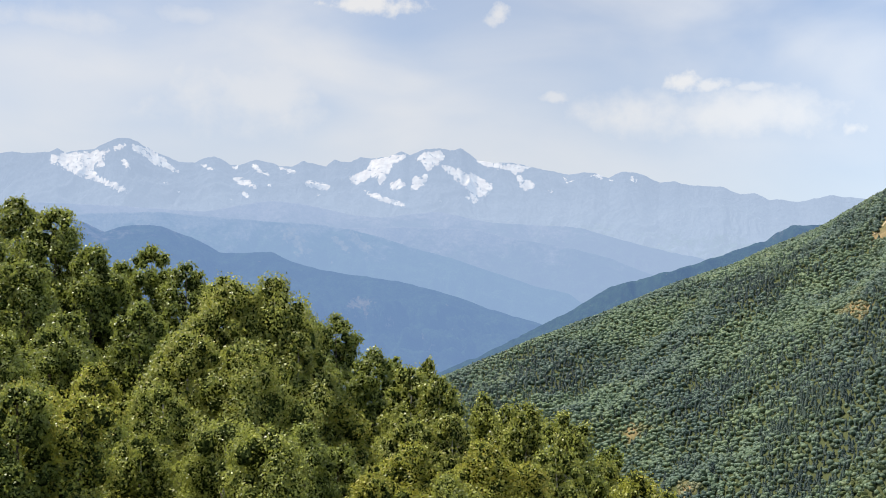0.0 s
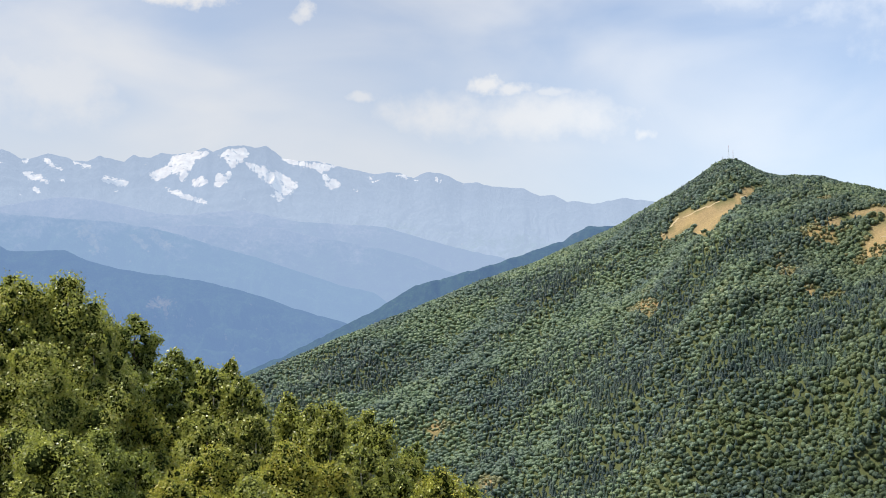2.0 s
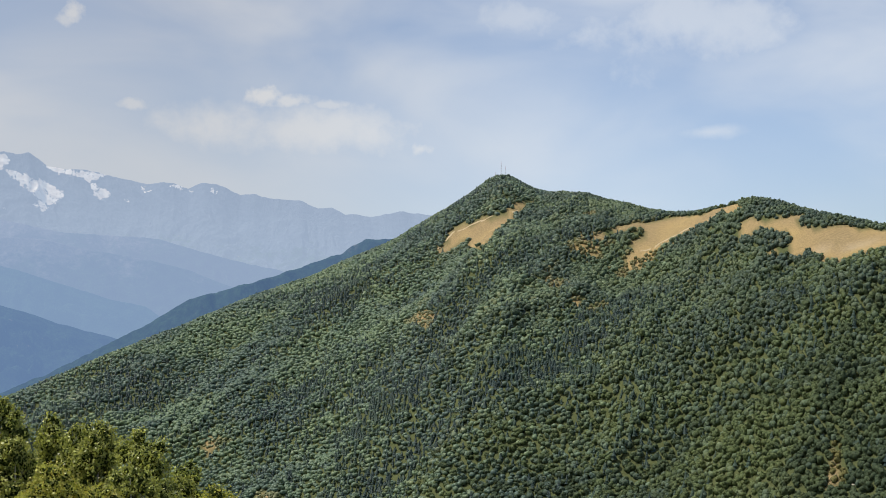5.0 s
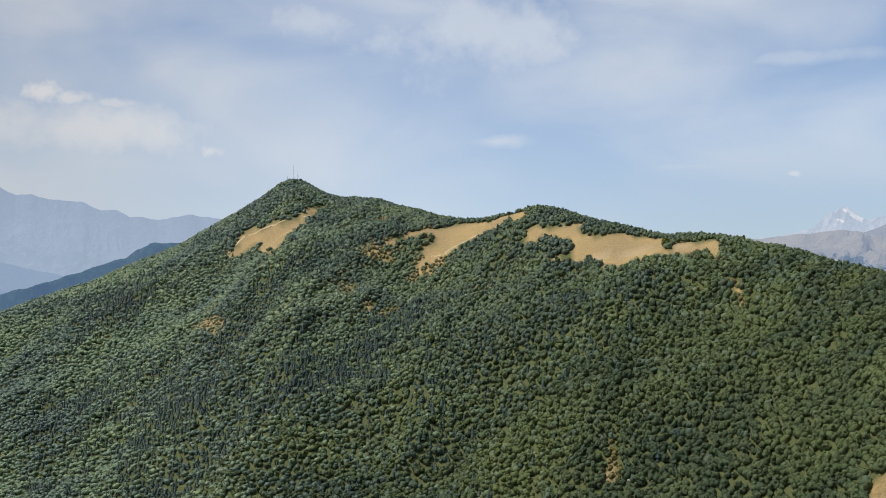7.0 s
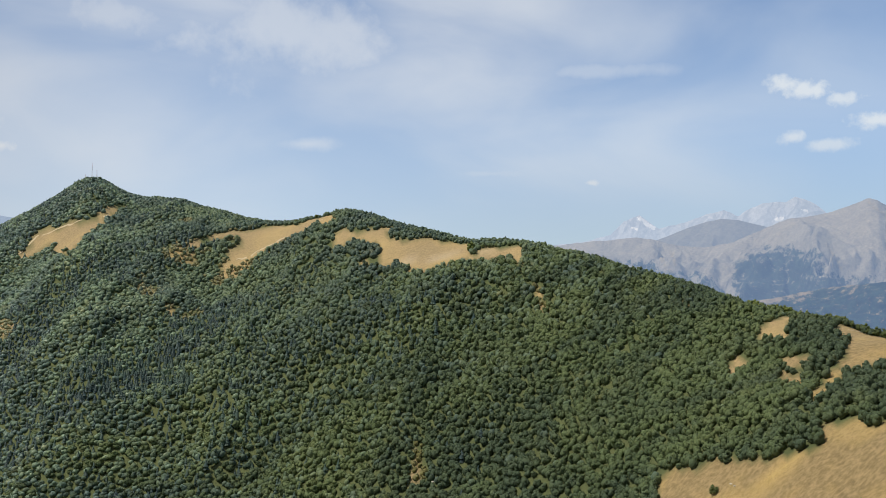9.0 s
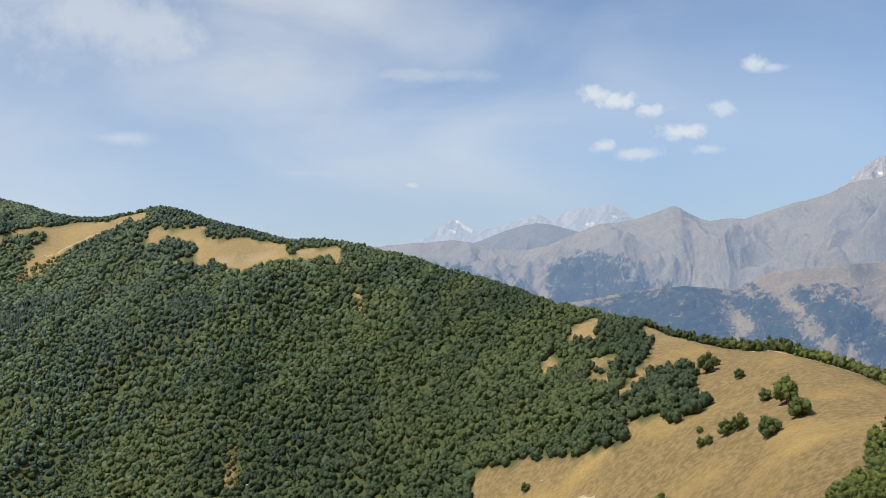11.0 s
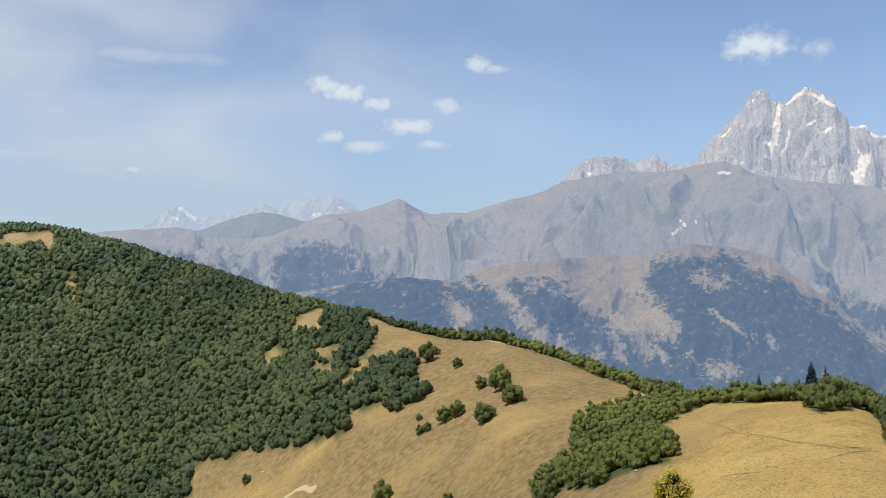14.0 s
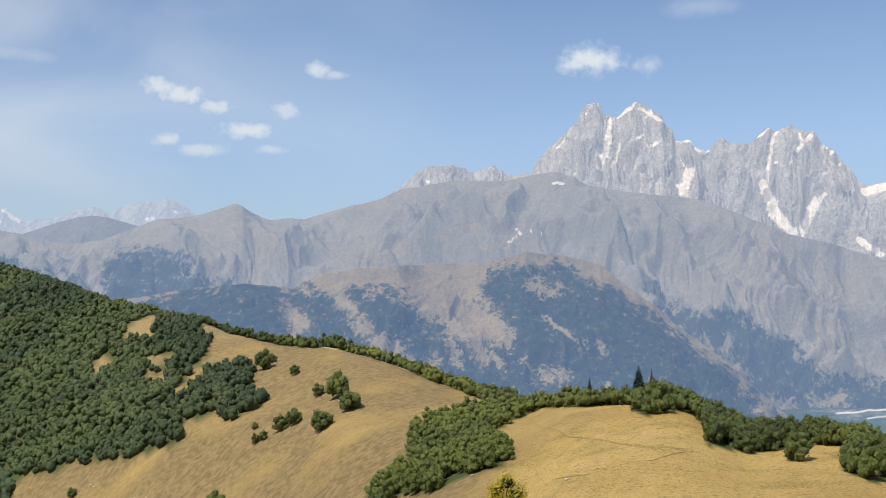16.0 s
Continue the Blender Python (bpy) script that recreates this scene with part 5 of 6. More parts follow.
def stand(name, label, mat, templates, x, y, z, wide, tall, seed, shade=None, smooth=True):
    """Many trees in one mesh, each with a shade of its own."""
    rng = np.random.default_rng(seed)
    pick = rng.integers(0, len(templates), len(x))
    shade = rng.uniform(0, 1, len(x)) if shade is None else shade
    vs, fs, tones, base = [], [], [], 0
    for k, (tv, tf) in enumerate(templates):
        m = np.nonzero(pick == k)[0]
        if not len(m):
            continue
        a = rng.uniform(0, 2 * np.pi, len(m))
        c, s = np.cos(a)[:, None], np.sin(a)[:, None]
        w, h = wide[m][:, None], tall[m][:, None]
        v = np.stack([x[m][:, None] + w * (c * tv[:, 0] - s * tv[:, 1]), y[m][:, None] + w * (s * tv[:, 0] + c * tv[:, 1]), z[m][:, None] + h * tv[:, 2]], -1)
        fs.append((tf[None] + (base + np.arange(len(m)) * len(tv))[:, None, None]).reshape(-1, 3))
        vs.append(v.reshape(-1, 3))
        tones.append(np.repeat(shade[m], len(tv)))
        base += v.shape[0] * v.shape[1]
    me = mesh_of(name, np.concatenate(vs), np.concatenate(fs), mat, smooth, (("shade", np.concatenate(tones)),))
    return tagged(new(name, me), label, "forest", kind="stuff")


def scatter(lo, hi, h0, h1, spacing, seed):
    """Places on a jittered grid over a sector of the hill, about spacing metres apart."""
    rng = np.random.default_rng(seed)
    xs, ys = [], []
    rr = np.arange(lo, hi, spacing)
    for i, r in enumerate(rr):
        step = np.degrees(spacing / r)
        h = np.arange(h0, h1, step) + (i % 2) * step / 2
        h = h + rng.uniform(-0.45, 0.45, len(h)) * step
        d = r + rng.uniform(-0.45, 0.45, len(h)) * spacing
        xs.append(d * np.sin(np.radians(h)))
        ys.append(d * np.cos(np.radians(h)))
    return np.concatenate(xs), np.concatenate(ys)


def plant_woods():
    rng = np.random.default_rng(4)
    sets = []
    for lo, hi, gap in ((250, 420, 3.3), (420, 580, 3.6), (580, 760, 4.1), (760, 1050, 4.6), (1050, 1400, 4.8), (1400, 1960, 5.1)):
        x, y = scatter(lo, hi, -32, 52, gap, int(lo))
        sets.append(np.stack([x, y, np.full(len(x), gap)], -1))
    p = np.concatenate(sets)
    x, y, gap = p.T
    h, r = np.degrees(np.arctan2(x, y)), np.hypot(x, y)
    fr, _ = soft_along(FOOT, h)
    glade = sum(inside(q, x, y) for q in GLADES) > 0
    scrub = (glade | (meadow(x, y) & (h > 2.5) & (h < 9) & (r < 1420))) & ~(sum(inside(q, x, y) for q in MEADOWS) > 0)
    keep = (woodland(x, y) | (scrub & (rng.uniform(0, 1, len(x)) < 0.9))) & (r > fr * 0.97) & ~((h > 44) & (r < 430))
    keep &= (rng.uniform(0, 1, len(x)) < np.where((h > 35) & (r < 540), 0.8, 0.96)) & ~((h > 7.6) & (h < 11.4) & (r > crest_at(h)[0] - 12))
    x, y, gap, h, r, scrub = (q[keep] for q in (x, y, gap, h, r, scrub))
    z = land_at(x, y)
    seen = np.degrees(np.arctan2(z, r)) > -12.0
    x, y, z, gap, h, r, scrub = (q[seen] for q in (x, y, z, gap, h, r, scrub))
    cr, _ = crest_at(h)
    patchy = fbm(x / 120, y / 120, 61, 4)
    spruce = (patchy * 0.55 + np.interp(h, [-30, -8, 4, 10, 18], [0.52, 0.42, 0.3, 0.0, -0.3]) + np.interp(cr - r, [40, 160], [-0.35, 0.0]) + rng.normal(0, 0.34, len(x))) > 0.56
    spruce &= (h < 20) & ~scrub
    size = gap * rng.uniform(1.1, 1.62, len(x)) * np.interp(cr - r, [0, 30, 120], [0.6, 0.72, 1.0]) * np.where(scrub, 0.75, 1.0)
    size = size * np.interp(h, [-5, 12], [1.22, 1.0])
    tall = size * rng.uniform(0.78, 1.1, len(x)) * np.interp(h, [-5, 12], [0.66, 1.0])
    shade = np.where(scrub, 1.6, np.clip(rng.uniform(0, 1, len(x)), 0, 1))
    near = (r < 900 + rng.normal(0, 130, len(x))) & ~spruce
    edge = near & (r < 470) & (h > 33)
    near &= ~edge
    # the far woods to the left get the leaves with haze painted in
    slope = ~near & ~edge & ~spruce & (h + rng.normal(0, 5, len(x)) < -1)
    far = ~near & ~edge & ~spruce & ~slope
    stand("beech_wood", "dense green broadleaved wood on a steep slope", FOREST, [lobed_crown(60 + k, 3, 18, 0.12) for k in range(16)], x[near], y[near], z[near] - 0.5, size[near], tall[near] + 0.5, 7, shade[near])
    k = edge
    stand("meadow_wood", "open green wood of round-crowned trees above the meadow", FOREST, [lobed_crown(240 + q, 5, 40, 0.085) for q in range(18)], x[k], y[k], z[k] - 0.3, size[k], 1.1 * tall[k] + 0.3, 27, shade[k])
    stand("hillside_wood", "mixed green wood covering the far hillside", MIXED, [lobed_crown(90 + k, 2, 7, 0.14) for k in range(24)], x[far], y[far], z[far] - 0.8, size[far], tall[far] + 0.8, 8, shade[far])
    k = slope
    stand("valley_wood", "haze-paled green mixed wood on the slope above the valley", HAZED_SLOPE, [lobed_crown(190 + q, 2, 7, 0.14) for q in range(24)], x[k], y[k], z[k] - 0.8, size[k], tall[k] + 0.8, 18, shade[k])
    k = spruce
    high = rng.uniform(5.0, 8.5, k.sum()) * np.interp(cr[k] - r[k], [0, 100], [0.6, 1.0])
    stand("spruce_wood", "dark blue-green spruces among the broadleaved trees", CONIFER, [needle_crown(130 + q) for q in range(12)], x[k], y[k], z[k] - 0.5, 0.72 * high, high + 0.5, 9, shade[k])


plant_woods()


# ---- single trees and belts of trees on the grass ----
def bushy_tree_parts(seed, tufts=260, lobes_count=13, leaf=0.042):
    """A low tree with a crown of one metre: trunk, and a domed crown of leafy clumps with sprays of leaves standing off."""
    rng = np.random.default_rng(seed)
    lobes, pieces = [(np.array([0, 0, 0.45]), 0.34)], []
    for k in range(lobes_count - 1):
        t = (k + 0.5) / (lobes_count - 1)
        a = 2.4 * k + rng.uniform(-0.4, 0.4)
        z = 0.12 + 0.72 * t + rng.uniform(-0.06, 0.06)
        d = 0.36 * math.sqrt(max(0.05, 1 - ((z - 0.36) / 0.56) ** 2)) * rng.uniform(0.75, 1.1)
        lobes.append((np.array([d * math.cos(a), d * math.sin(a), z]), rng.uniform(0.13, 0.22)))
    for c, q in lobes:
        v, f = lump(rng, 0.12)
        pieces.append((v * q + c, f))
    pick = rng.integers(0, len(lobes), tufts)
    d = rng.normal(0, 1, (tufts, 3)) + [0, 0, 0.3]
    d /= np.linalg.norm(d, axis=1, keepdims=True)
    c = np.array([q[0] for q in lobes])[pick] + d * np.array([q[1] for q in lobes])[pick][:, None] * rng.uniform(0.9, 1.2, (tufts, 1))
    u = np.cross(d, rng.normal(0, 1, (tufts, 3)))
    u /= np.linalg.norm(u, axis=1, keepdims=True)
    z = rng.uniform(0.6, 1.3, (tufts, 1)) * leaf
    v = np.stack([c - u * z, c + u * z, c + (np.cross(d, u) + 0.4 * d) * z * 1.7], 1).reshape(-1, 3)
    pieces.append((v, np.arange(3 * tufts).reshape(-1, 3)))
    v, f = joined(pieces)
    v[:, 2] = np.maximum(v[:, 2], 0.02)
    tv, tf = tube([(0, 0, -0.12), (0.01, 0, 0.1), (0.03, 0.02, 0.35), (0.02, 0.04, 0.6)], [0.035, 0.03, 0.02, 0.01], 6)
    return v, f, tv, tf


def bushy_tree(name, label, category, seed, group):
    v, f, tv, tf = bushy_tree_parts(seed)
    top = tagged(new(name), label, category, group)
    part("crown", mesh_of("crown", v, f, SHRUB, False), top)
    part("trunk", mesh_of("trunk", tv, tf, BROWN_BARK), top)
    return top


def sized(x, y, wide, tall, turn, z=None, sink=0.1):
    z = float(land_at(x, y)[0]) if z is None else z
    return Matrix.Translation((x, y, z - sink)) @ Euler((0, 0, turn)).to_matrix().to_4x4() @ Matrix.Diagonal((wide, wide, tall, 1))


def plant(models, x, y, wide, tall, rng, z=None):
    ob = copy_thing(models[int(rng.integers(0, len(models)))], Matrix.Identity(4))
    m = sized(float(x), float(y), float(wide), float(tall), float(rng.uniform(0, 6.28)), z)
    ob.matrix_basis = m
    return ob


def drop_model(model):
    for o in (*model.children_recursive, model):
        bpy.data.objects.remove(o)


# place and crown width of the trees standing free on the meadow
FREE_TREES = [(362, 404, 6.2), (305, 333, 5.1), (279, 292, 5.4), (274, 277, 9.2), (261, 258, 8.7), (257, 287, 6.8), (258, 282, 6.3), (248, 258, 8.1), (262, 307, 2.9), (252, 295, 3.6), (253, 292, 3.6), (323, 367, 4.5), (313, 362, 8.9), (241, 391, 4.7), (221, 277, 7.5), (208, 231, 3.5), (211, 85, 6.6), (236, 130, 8.3), (223, 99, 3.3), (240, 1325, 6.3), (173, 1232, 6.4), (327, 929, 9.2), (257, 1281, 5.4)]


def plant_free():
    rng = np.random.default_rng(12)
    models = [bushy_tree("meadow_tree", "round green bushy tree standing alone on dry grass", "tree", 200 + k, "trees on the meadow") for k in range(5)]
    for x, y, wide in FREE_TREES:
        plant(models, x, y, wide * 0.9, wide * rng.uniform(0.8, 1.05), rng)
    for m in models:
        drop_model(m)


def plant_belts():
    rng = np.random.default_rng(21)
    models = [bushy_tree("hedge_tree", "low dense green tree in a belt along the meadow's edge", "tree", 300 + k, "trees of the belt") for k in range(6)]
    x, y = scatter(110, 445, 44, 80, 3.7, 99)
    keep = woodland(x, y)
    spots = list(zip(x[keep], y[keep], rng.uniform(3.6, 5.3, keep.sum())))
    # the rows along the brow, just behind it
    for lo, hi, near, deep in ((33.5, 54.5, 2, 12), (53.0, 79.0, -4, 13)):
        for h in np.arange(lo, hi, 0.36):
            cr, _ = crest_at(np.array([h]))
            for d in np.arange(near, deep, 3.8):
                hh, r = radians(h + rng.uniform(-0.2, 0.2)), cr[0] + d + rng.uniform(-1.5, 1.5)
                spots.append((r * math.sin(hh), r * math.cos(hh), rng.uniform(3.4, 5.0) * (1.2 if 41 < h < 54 else 1.0)))
    # the nearest stand singly, the rest as one wood
    spots.sort(key=lambda q: math.hypot(q[0], q[1]))
    for a, b, wide in spots[:290]:
        plant(models, a, b, wide, wide * rng.uniform(0.95, 1.4), rng)
    for m in models:
        drop_model(m)
    rest = np.array(spots[290:])
    tpl = []
    for k in range(6):
        v, f, _, _ = bushy_tree_parts(340 + k, 50, 6, 0.07)
        tpl.append((v, f))
    z = land_at(rest[:, 0], rest[:, 1])
    stand("tree_belt", "long belt of low green trees along the brow", SHRUB, tpl, rest[:, 0], rest[:, 1], z - 0.1, rest[:, 2], rest[:, 2] * rng.uniform(0.9, 1.2, len(rest)), 31)


plant_free()
plant_belts()


# ---- birches on the near slope ----
def sprays(rng, c, d, size, hang):
    """Single leaves as triangles at the points c, which face along d and hang down a little."""
    n = len(c)
    up = d + rng.normal(0, 0.7, (n, 3))
    up /= np.linalg.norm(up, axis=1, keepdims=True)
    ax = rng.normal(0, 0.8, (n, 3)) + [0, 0, -hang]
    ax -= up * (ax * up).sum(1, keepdims=True)
    ax /= np.linalg.norm(ax, axis=1, keepdims=True) + 1e-9
    sd = np.cross(up, ax)
    s = size * rng.uniform(0.6, 1.35, (n, 1))
    v = np.stack([c - ax * s * 0.5 + sd * s * 0.5, c - ax * s * 0.5 - sd * s * 0.5, c + ax * s * 0.8], 1).reshape(-1, 3)
    return v, np.arange(3 * n).reshape(-1, 3)


def birch_parts(seed, tall, wide, cover, droop, leaf):
    """Trunk, limbs, inner foliage and single leaves of a tree with its foot at the origin: clumps of leaves in a domed crown."""
    rng = np.random.default_rng(seed)
    t = np.linspace(0, 1, 12)
    sway = rng.normal(0, 0.1, 2)
    trunk = np.stack([sway[0] * tall * 0.2 * t ** 2 * (1 - t) + 0.05 * np.sin(4 * t + seed), sway[1] * tall * 0.2 * t ** 2 * (1 - t) + 0.04 * np.cos(5 * t + seed), t * tall * 0.96], -1)
    stem = tube(trunk, 0.010 * tall * (1 - t) ** 0.8 + 0.01, 8)
    limbs, lobe = [], []
    length = min(0.85 * tall, 2.0 * wide + 3.2)
    depth, k = 0.0, 0
    while depth < length:
        base_size = (0.12 + 0.085 * wide) * (1.0 if depth > 0.3 * wide else 0.7)
        u = min((depth + 0.6 * base_size) / (0.8 * wide), 1.0)
        girth = 0.5 * wide * u ** 0.5 * rng.uniform(0.85, 1.15) + 0.07 * depth
        ring = max(girth - 0.55 * base_size, 0.0)
        count = max(1, round(6.28 * ring / (1.55 * base_size)))
        turn = rng.uniform(0, 6.28)
        for i in range(count):
            if depth > 0.4 and rng.uniform() < 0.2:
                continue
            a = turn + 6.28 * i / count + rng.uniform(-0.5, 0.5)
            size = base_size * rng.uniform(0.5, 1.45)
            out = ring * rng.uniform(0.5, 1.25)
            zz = tall - depth - 0.75 * size + rng.uniform(-0.7, 0.7) * size * (depth > 0)
            base = np.array([np.interp(max(zz - 0.5 * out, 0.1) / tall, t, trunk[:, j]) for j in range(3)])
            c = np.array([base[0] + out * math.cos(a), base[1] + out * math.sin(a), zz])
            q = np.linspace(0, 1, 4)[:, None]
            path = base * (1 - q) + c * q
            path[:, 2] += 0.2 * out * np.sin(np.pi * q[:, 0])
            if k % 5 == 2:
                limbs.append(tube(path, 0.018 * (1 - 0.8 * q[:, 0]) * (0.4 + 0.6 * out), 4))
            lobe.append((*c, size, 1.0 + 0.6 * droop * rng.uniform(0.0, 0.8), math.cos(a), math.sin(a), 1.0 if depth < 1.6 * wide + 1.0 else 0.4))
            k += 1
        depth += 1.15 * base_size
    lobe = np.array(lobe)
    share = lobe[:, 3] ** 2 * lobe[:, 4] * lobe[:, 7]
    leaves = int(cover * 0.6 * 12.57 * share.sum() / (0.65 * leaf ** 2))
    share = share / share.sum()

    def shell(n, lo, hi):
        pick = rng.choice(len(lobe), n, p=share)
        away = np.column_stack([lobe[pick, 5], lobe[pick, 6], np.full(n, 0.5)])
        d = rng.normal(0, 1, (n, 3)) + 0.8 * away
        d /= np.linalg.norm(d, axis=1, keepdims=True)
        z = lobe[pick, 3:4]
        c = lobe[pick, :3] + d * z * np.column_stack([np.ones(n), np.ones(n), lobe[pick, 4]]) * np.clip(rng.normal(0.5 * (lo + hi), 0.4 * (hi - lo), (n, 1)), 0.6, 1.7)
        return c, d, z

    # leaves on the clumps, short hanging strands outside
    ci, di, _ = shell(int(leaves * (0.9 - 0.35 * droop)), 0.72, 1.32)
    pieces = [sprays(rng, ci, di, leaf, 0.5)]
    n = int(leaves * (0.1 + 0.35 * droop)) // 7
    c, d, z = shell(n, 0.9, 1.12)
    drop = rng.uniform(0.3, 1.0, (n, 1)) * (0.25 + 0.7 * droop) * z
    pts = [c + (d * [0.15, 0.15, 0] - [0, 0, 1]) * drop * (i / 6) + rng.normal(0, 0.02, c.shape) for i in range(7)]
    pieces.append(sprays(rng, np.concatenate(pts), np.tile(d, (7, 1)), leaf * 0.9, 0.9))
    # dark lumps inside the clumps, coloured to look like shade between the leaves
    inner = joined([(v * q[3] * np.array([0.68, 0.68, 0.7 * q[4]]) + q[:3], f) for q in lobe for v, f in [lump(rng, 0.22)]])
    return stem, limbs, inner, joined(pieces)


def birch(name, label, seed, tall, wide, cover, mat, bark, droop, leaf):
    stem, limbs, inner, crown = birch_parts(seed, tall, wide, cover, droop, leaf)
    top = tagged(new(name), label, "tree", "trees on the near slope")
    t = part("trunk", mesh_of("trunk", *stem, bark), top)
    for limb in limbs[:12]:
        part("limb", mesh_of("limb", *limb, BROWN_BARK), t)
    cr = part("crown", mesh_of("crown", *crown, mat, False), top)
    part("inner_foliage", mesh_of("inner_foliage", *inner, INNER_SHADE), cr)
    return top


# heading, height angle of the top, distance, crown width, sort
NEAR_TREES_A = [
    (-46.1, 4.5, 46, 1.7, "d"), (-44.3, 4.0, 44, 2.4, "d"), (-45.7, 1.3, 36, 2.2, "d"), (-42.5, 2.2, 42, 2.4, "d"), (-41.2, 1.4, 44, 1.6, "d"), (-39.7, 2.3, 44, 1.7, "d"),
    (-38.0, 1.4, 42, 1.8, "d"), (-36.1, 0.8, 38, 1.8, "b"), (-43.7, -1.2, 34, 2.1, "d"), (-40.2, -0.6, 37, 2.1, "d"), (-37.9, -1.8, 33, 1.9, "d"), (-33.5, 0.7, 26, 2.0, "b"),
    (-35.6, 0.4, 26, 1.7, "b"), (-37.9, -2.3, 24, 1.9, "b"), (-39.0, -4.9, 22, 1.7, "b"), (-35.1, -2.9, 23, 2.0, "b"), (-32.2, -2.3, 25, 1.4, "b"), (-40.0, -7.9, 20, 1.4, "b"),
    (-35.9, -6.9, 19, 1.9, "b"), (-31.9, -7.0, 21, 1.4, "d"), (-31.5, -1.3, 40, 1.1, "d"), (-30.3, -1.2, 40, 1.3, "d"), (-30.9, -3.5, 36, 1.5, "d")]
NEAR_TREES_B = [
    (-28.3, -2.9, 36, 1.5, "d"), (-27.2, -3.3, 38, 0.7, "d"), (-25.6, -3.4, 40, 0.6, "b"), (-26.4, -3.9, 34, 1.4, "b"), (-24.9, -4.4, 33, 1.3, "b"), (-26.6, -6.4, 30, 1.7, "b"),
    (-24.2, -6.4, 30, 1.5, "b"), (-22.6, -5.3, 34, 0.7, "b"), (-21.5, -5.8, 33, 0.9, "b"), (-20.5, -5.7, 32, 1.0, "b"), (-18.4, -6.2, 26, 1.3, "b"), (-18.8, -8.0, 24, 1.5, "b"),
    (-15.9, -7.8, 30, 0.7, "d"), (-16.6, -8.4, 28, 0.7, "b"), (-14.8, -9.1, 24, 1.1, "g"), (-17.1, -9.4, 25, 1.2, "d"), (-45.7, -4.8, 19, 2.0, "g"), (-44.4, -2.0, 27, 2.1, "d"),
    (-46.5, -2.3, 24, 1.4, "d"), (-42.3, -3.7, 25, 1.0, "g"), (-42.1, -6.1, 21, 1.2, "d"), (-43.0, -8.2, 17, 0.7, "g"), (-45.9, -7.7, 17, 1.1, "d")]
NEAR_TREES_C = [
    (-30.0, -5.7, 25, 1.4, "g"), (-30.1, -8.1, 22, 1.3, "d"), (-26.4, -7.9, 21, 1.3, "g"), (-22.6, -7.8, 20, 1.8, "g"), (-20.4, -8.9, 20, 1.1, "g"), (-24.5, -9.5, 19, 1.1, "b"),
    (-28.3, -9.0, 19, 0.9, "g"), (-33.5, -9.5, 17, 1.1, "b"), (-47.6, 3.3, 42, 2.0, "d"), (-47.8, -1.2, 32, 2.0, "d"), (-13.2, -10.0, 25, 0.9, "b"), (53.4, -8.5, 40, 2.5, "y")]
NEAR_TREES = NEAR_TREES_A + NEAR_TREES_B + NEAR_TREES_C


def plant_near():
    sorts = {"b": (BIRCH_LEAF, WHITE_BARK, 0.75, "birch_tree", "drooping green birch with white bark on the near slope"),
             "d": (DARK_LEAF, BROWN_BARK, 0.25, "alder_tree", "dark green broadleaved tree on the near slope"),
             "g": (GOLD_LEAF, BROWN_BARK, 0.2, "young_birch", "small birch turning yellow on the near slope"),
             "y": (YELLOW_LEAF, BROWN_BARK, 0.15, "yellow_bush", "golden-yellow leafy bush at the edge of dry grass")}
    for k, (h, e, r, wide, sort) in enumerate(NEAR_TREES):
        x, y = r * math.sin(radians(h)), r * math.cos(radians(h))
        g = float(land_at(x, y)[0])
        tall = max(2.5, r * math.tan(radians(e)) - g) + 0.1
        mat, bark, droop, name, label = sorts[sort]
        ob = birch(name, label, 500 + k, tall, wide, 0.52, mat, bark, droop, min(0.08, max(0.036, 0.0018 * r)))
        ob.matrix_basis = pose(x, y, g - 0.05)


plant_near()


# ---- masts on the summit ----
STEEL = plain_material("painted_steel", (0.55, 0.53, 0.52), 0.5)
RED_PAINT = plain_material("red_paint", (0.45, 0.08, 0.05), 0.5)
HUT_WALL = plain_material("hut_wall", (0.62, 0.6, 0.56), 0.8)


def bar(a, b, r, sides=5):
    return tube([a, ((np.array(a) + b) / 2), b], [r, r, r], sides)


def lattice_mast(name, label, x, y, tall, wide):
    z = float(land_at(x, y)[0])
    top = tagged(new(name), label, "mast", "masts on the summit")
    top.matrix_basis = pose(x, y, z - 0.2)
    n = 8
    for i in range(3):
        a = i * 2.0944
        foot, tip = (wide * math.cos(a), wide * math.sin(a), 0), (0.3 * wide * math.cos(a), 0.3 * wide * math.sin(a), tall * 0.8)
        part("leg", mesh_of("leg", *bar(foot, tip, 0.16), STEEL), top)
    rungs = []
    for k in range(1, n):
        s = k / n
        rr = wide * (1 - 0.7 * s)
        pts = [(rr * math.cos(i * 2.0944), rr * math.sin(i * 2.0944), tall * 0.8 * s) for i in range(3)]
        rungs += [bar(pts[i], pts[(i + 1) % 3], 0.1, 4) for i in range(3)]
    part("bracing", mesh_of("bracing", *joined(rungs), STEEL), top)
    part("spire", mesh_of("spire", *bar((0, 0, tall * 0.78), (0, 0, tall), 0.16), RED_PAINT), top)
    return top


lattice_mast("lattice_mast", "tall grey steel lattice mast on the wooded summit", 2.0, 1893, 30, 1.5)
lattice_mast("lattice_mast", "shorter grey steel mast beside the tall one", 9.5, 1890, 21, 1.3)
lattice_mast("lattice_mast", "low steel mast among the summit trees", -8.0, 1892, 13, 1.0)


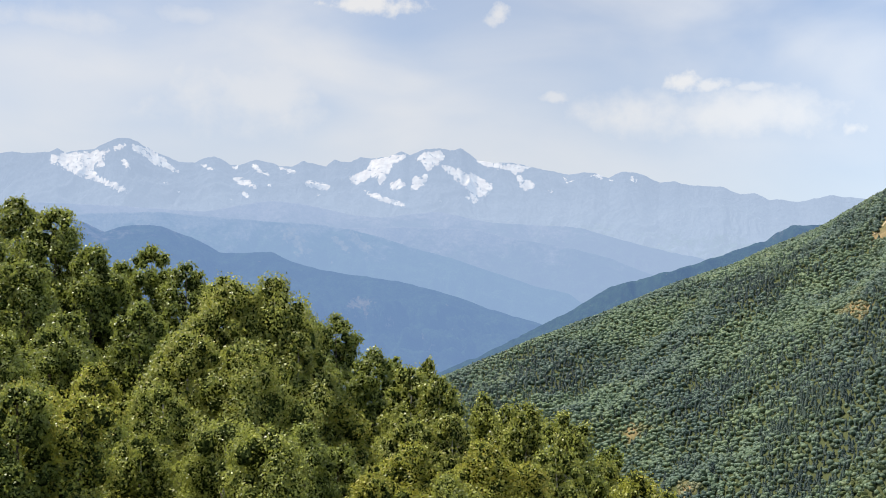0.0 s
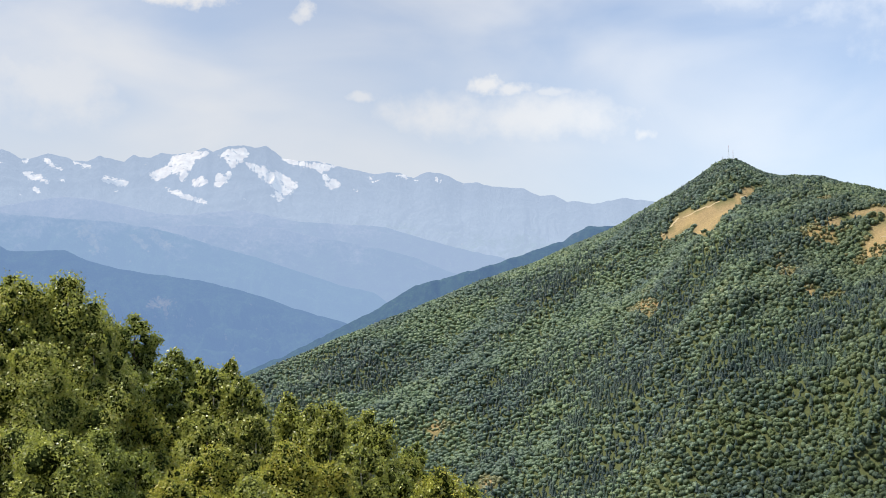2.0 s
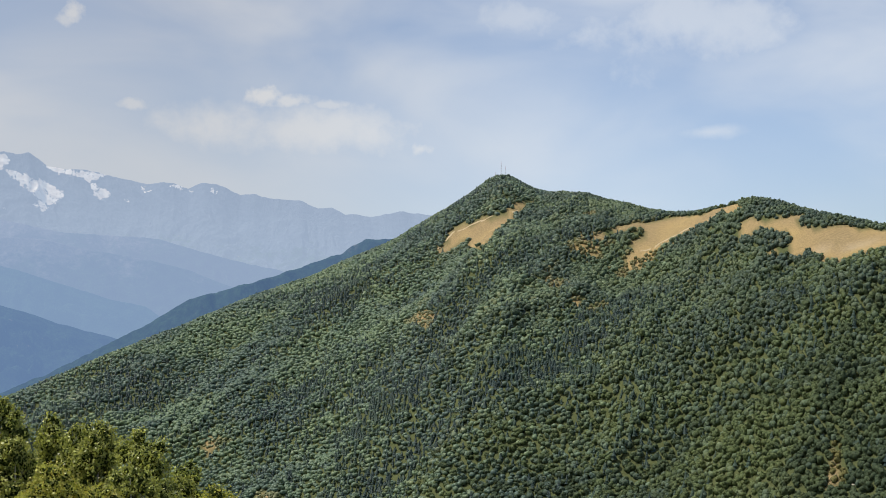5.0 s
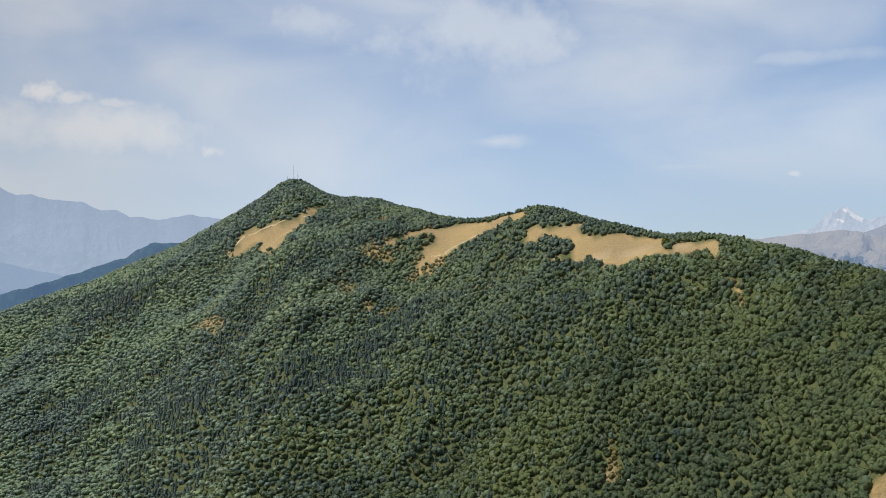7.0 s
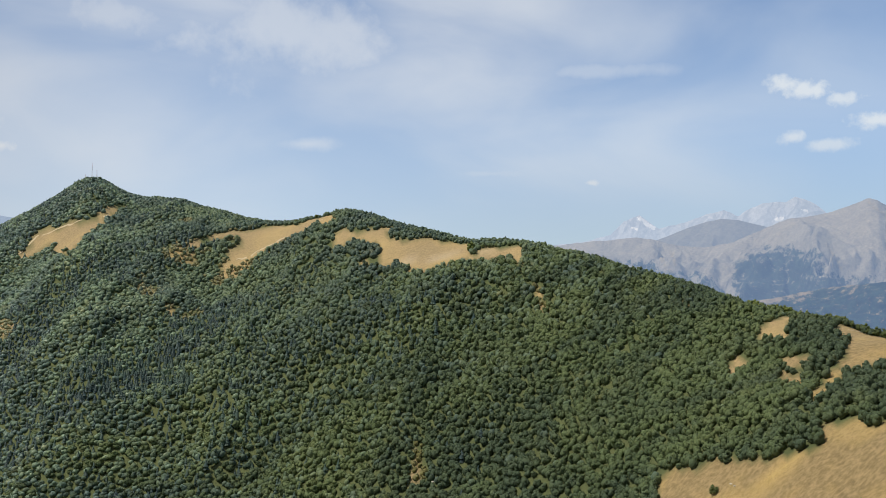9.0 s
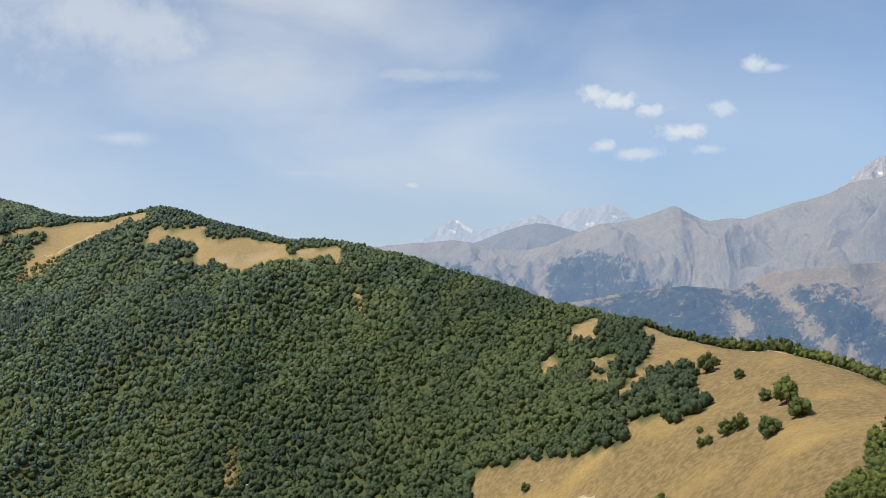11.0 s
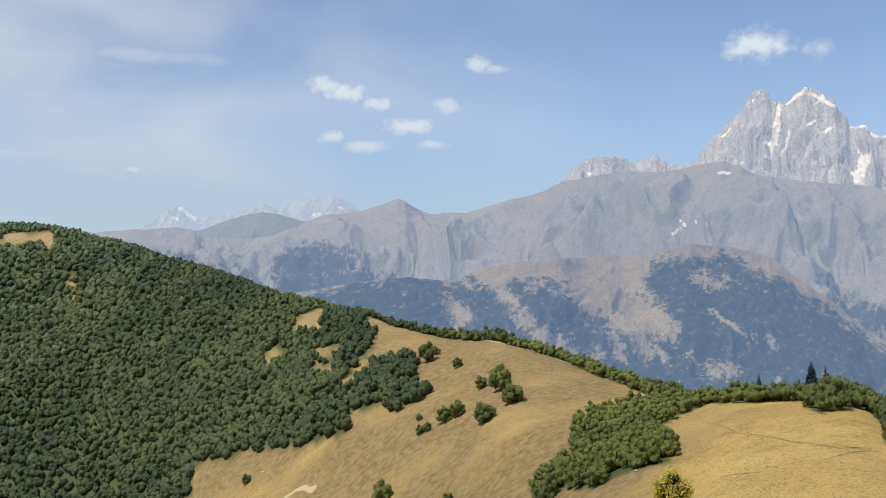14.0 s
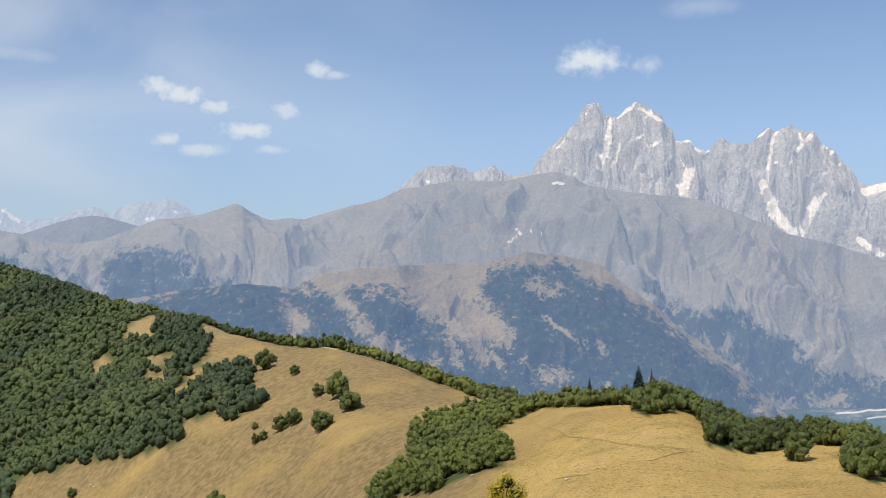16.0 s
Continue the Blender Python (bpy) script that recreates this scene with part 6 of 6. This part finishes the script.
def equipment_hut(x, y, wide, deep, tall):
    z = float(land_at(x, y)[0])
    top = tagged(new("equipment_hut"), "small white equipment hut at the foot of the masts", "hut", "huts on the summit")
    top.matrix_basis = pose(x, y, z - 0.3, 0, 0, 12)
    for name, low, high, grow, mat in (("wall", 0.0, tall, 0.0, HUT_WALL), ("roof", tall, tall + 0.35, 0.3, STEEL)):
        bm = bmesh.new()
        bmesh.ops.create_cube(bm, size=1.0)
        for v in bm.verts:
            v.co = Vector((v.co.x * (wide + grow), v.co.y * (deep + grow), low + (v.co.z + 0.5) * (high - low)))
        bmesh.ops.bevel(bm, geom=bm.edges[:], offset=0.08, segments=1, affect="EDGES")
        me = bpy.data.meshes.new(name)
        bm.to_mesh(me)
        bm.free()
        me.materials.append(mat)
        part(name, me, top)


equipment_hut(-2.5, 1884, 5.0, 4.0, 5.5)
equipment_hut(5.5, 1884, 4.0, 3.5, 5.0)


# ---- pale stones on the grass ----
BOULDERS = [(244, 381, 1.0), (245, 385, 1.0), (203, 650, 2.4), (198, 655, 1.6), (168, 111, 0.8), (186, 147, 0.8)]
def boulder(x, y, size, seed):
    rng = np.random.default_rng(seed)
    v, f = lump(rng, 0.2)
    v = (v * 0.5 + [0, 0, 0.42]) * [1.5, 1.0, 0.6] * size
    ob = tagged(new("boulder", mesh_of("boulder", v, f, STONE)), "pale weathered boulder lying in dry grass", "rock", "stones on the meadow")
    ob.matrix_basis = pose(x, y, float(land_at(x, y)[0]) - 0.1 * size, 0, 0, float(rng.uniform(0, 360)))


STONE = plain_material("pale_stone", (0.45, 0.41, 0.34), 0.9)
for k, (x, y, size) in enumerate(BOULDERS):
    boulder(x, y, size, 700 + k)


# ---- spruces on the brow ----
def spruce(name, label, x, y, tall, wide, mat, seed):
    rng = np.random.default_rng(seed)
    z = float(land_at(x, y)[0])
    top = tagged(new(name), label, "tree", "spruces on the brow")
    top.matrix_basis = pose(x, y, z - 0.2)
    part("trunk", mesh_of("trunk", *tube([(0, 0, 0), (0.05, 0, tall * 0.5), (0, 0, tall)], [0.22, 0.14, 0.03], 6), BROWN_BARK), top)
    v, f, n = [], [], 0
    for k in range(34):
        s = k / 34
        h, rad = tall * (0.08 + 0.9 * s), wide * 0.5 * (1 - s) ** 0.8 + 0.1
        for j in range(12):
            a = rng.uniform(0, 6.28)
            d, q = np.array([math.cos(a), math.sin(a), 0]), np.array([-math.sin(a), math.cos(a), 0])
            r = rad * rng.uniform(0.7, 1.15)
            c = np.array([0, 0, h + rng.uniform(-0.1, 0.1)])
            v += [c + d * 0.05, c + d * r * 0.6 + q * r * 0.3 - [0, 0, 0.1 * r], c + d * r - [0, 0, 0.32 * r], c + d * r * 0.6 - q * r * 0.3 - [0, 0, 0.1 * r]]
            f.append([n, n + 1, n + 2, n + 3])
            n += 4
    part("crown", mesh_of("crown", np.array(v), np.array(f), mat, False), top)
    return top


RUSTY = crowns_material("dead_needles", (0.06, 0.045, 0.03), (0.09, 0.06, 0.04), (0.12, 0.085, 0.05), (0.14, 0.09, 0.05))


def on_brow(h, back):
    r = float(crest_at(np.array([h]))[0][0]) + back
    return r * math.sin(radians(h)), r * math.cos(radians(h))


spruce("spruce_tree", "dark green spruce rising from the tree belt", *on_brow(60.25, 1), 10.8, 6.0, CONIFER, 1)
spruce("spruce_tree", "thin half-dead brownish spruce in the tree belt", *on_brow(60.9, 2), 9.6, 2.6, RUSTY, 2)
spruce("spruce_tree", "small dark spruce rising from the tree belt", *on_brow(57.75, 1), 7.8, 3.0, CONIFER, 3)
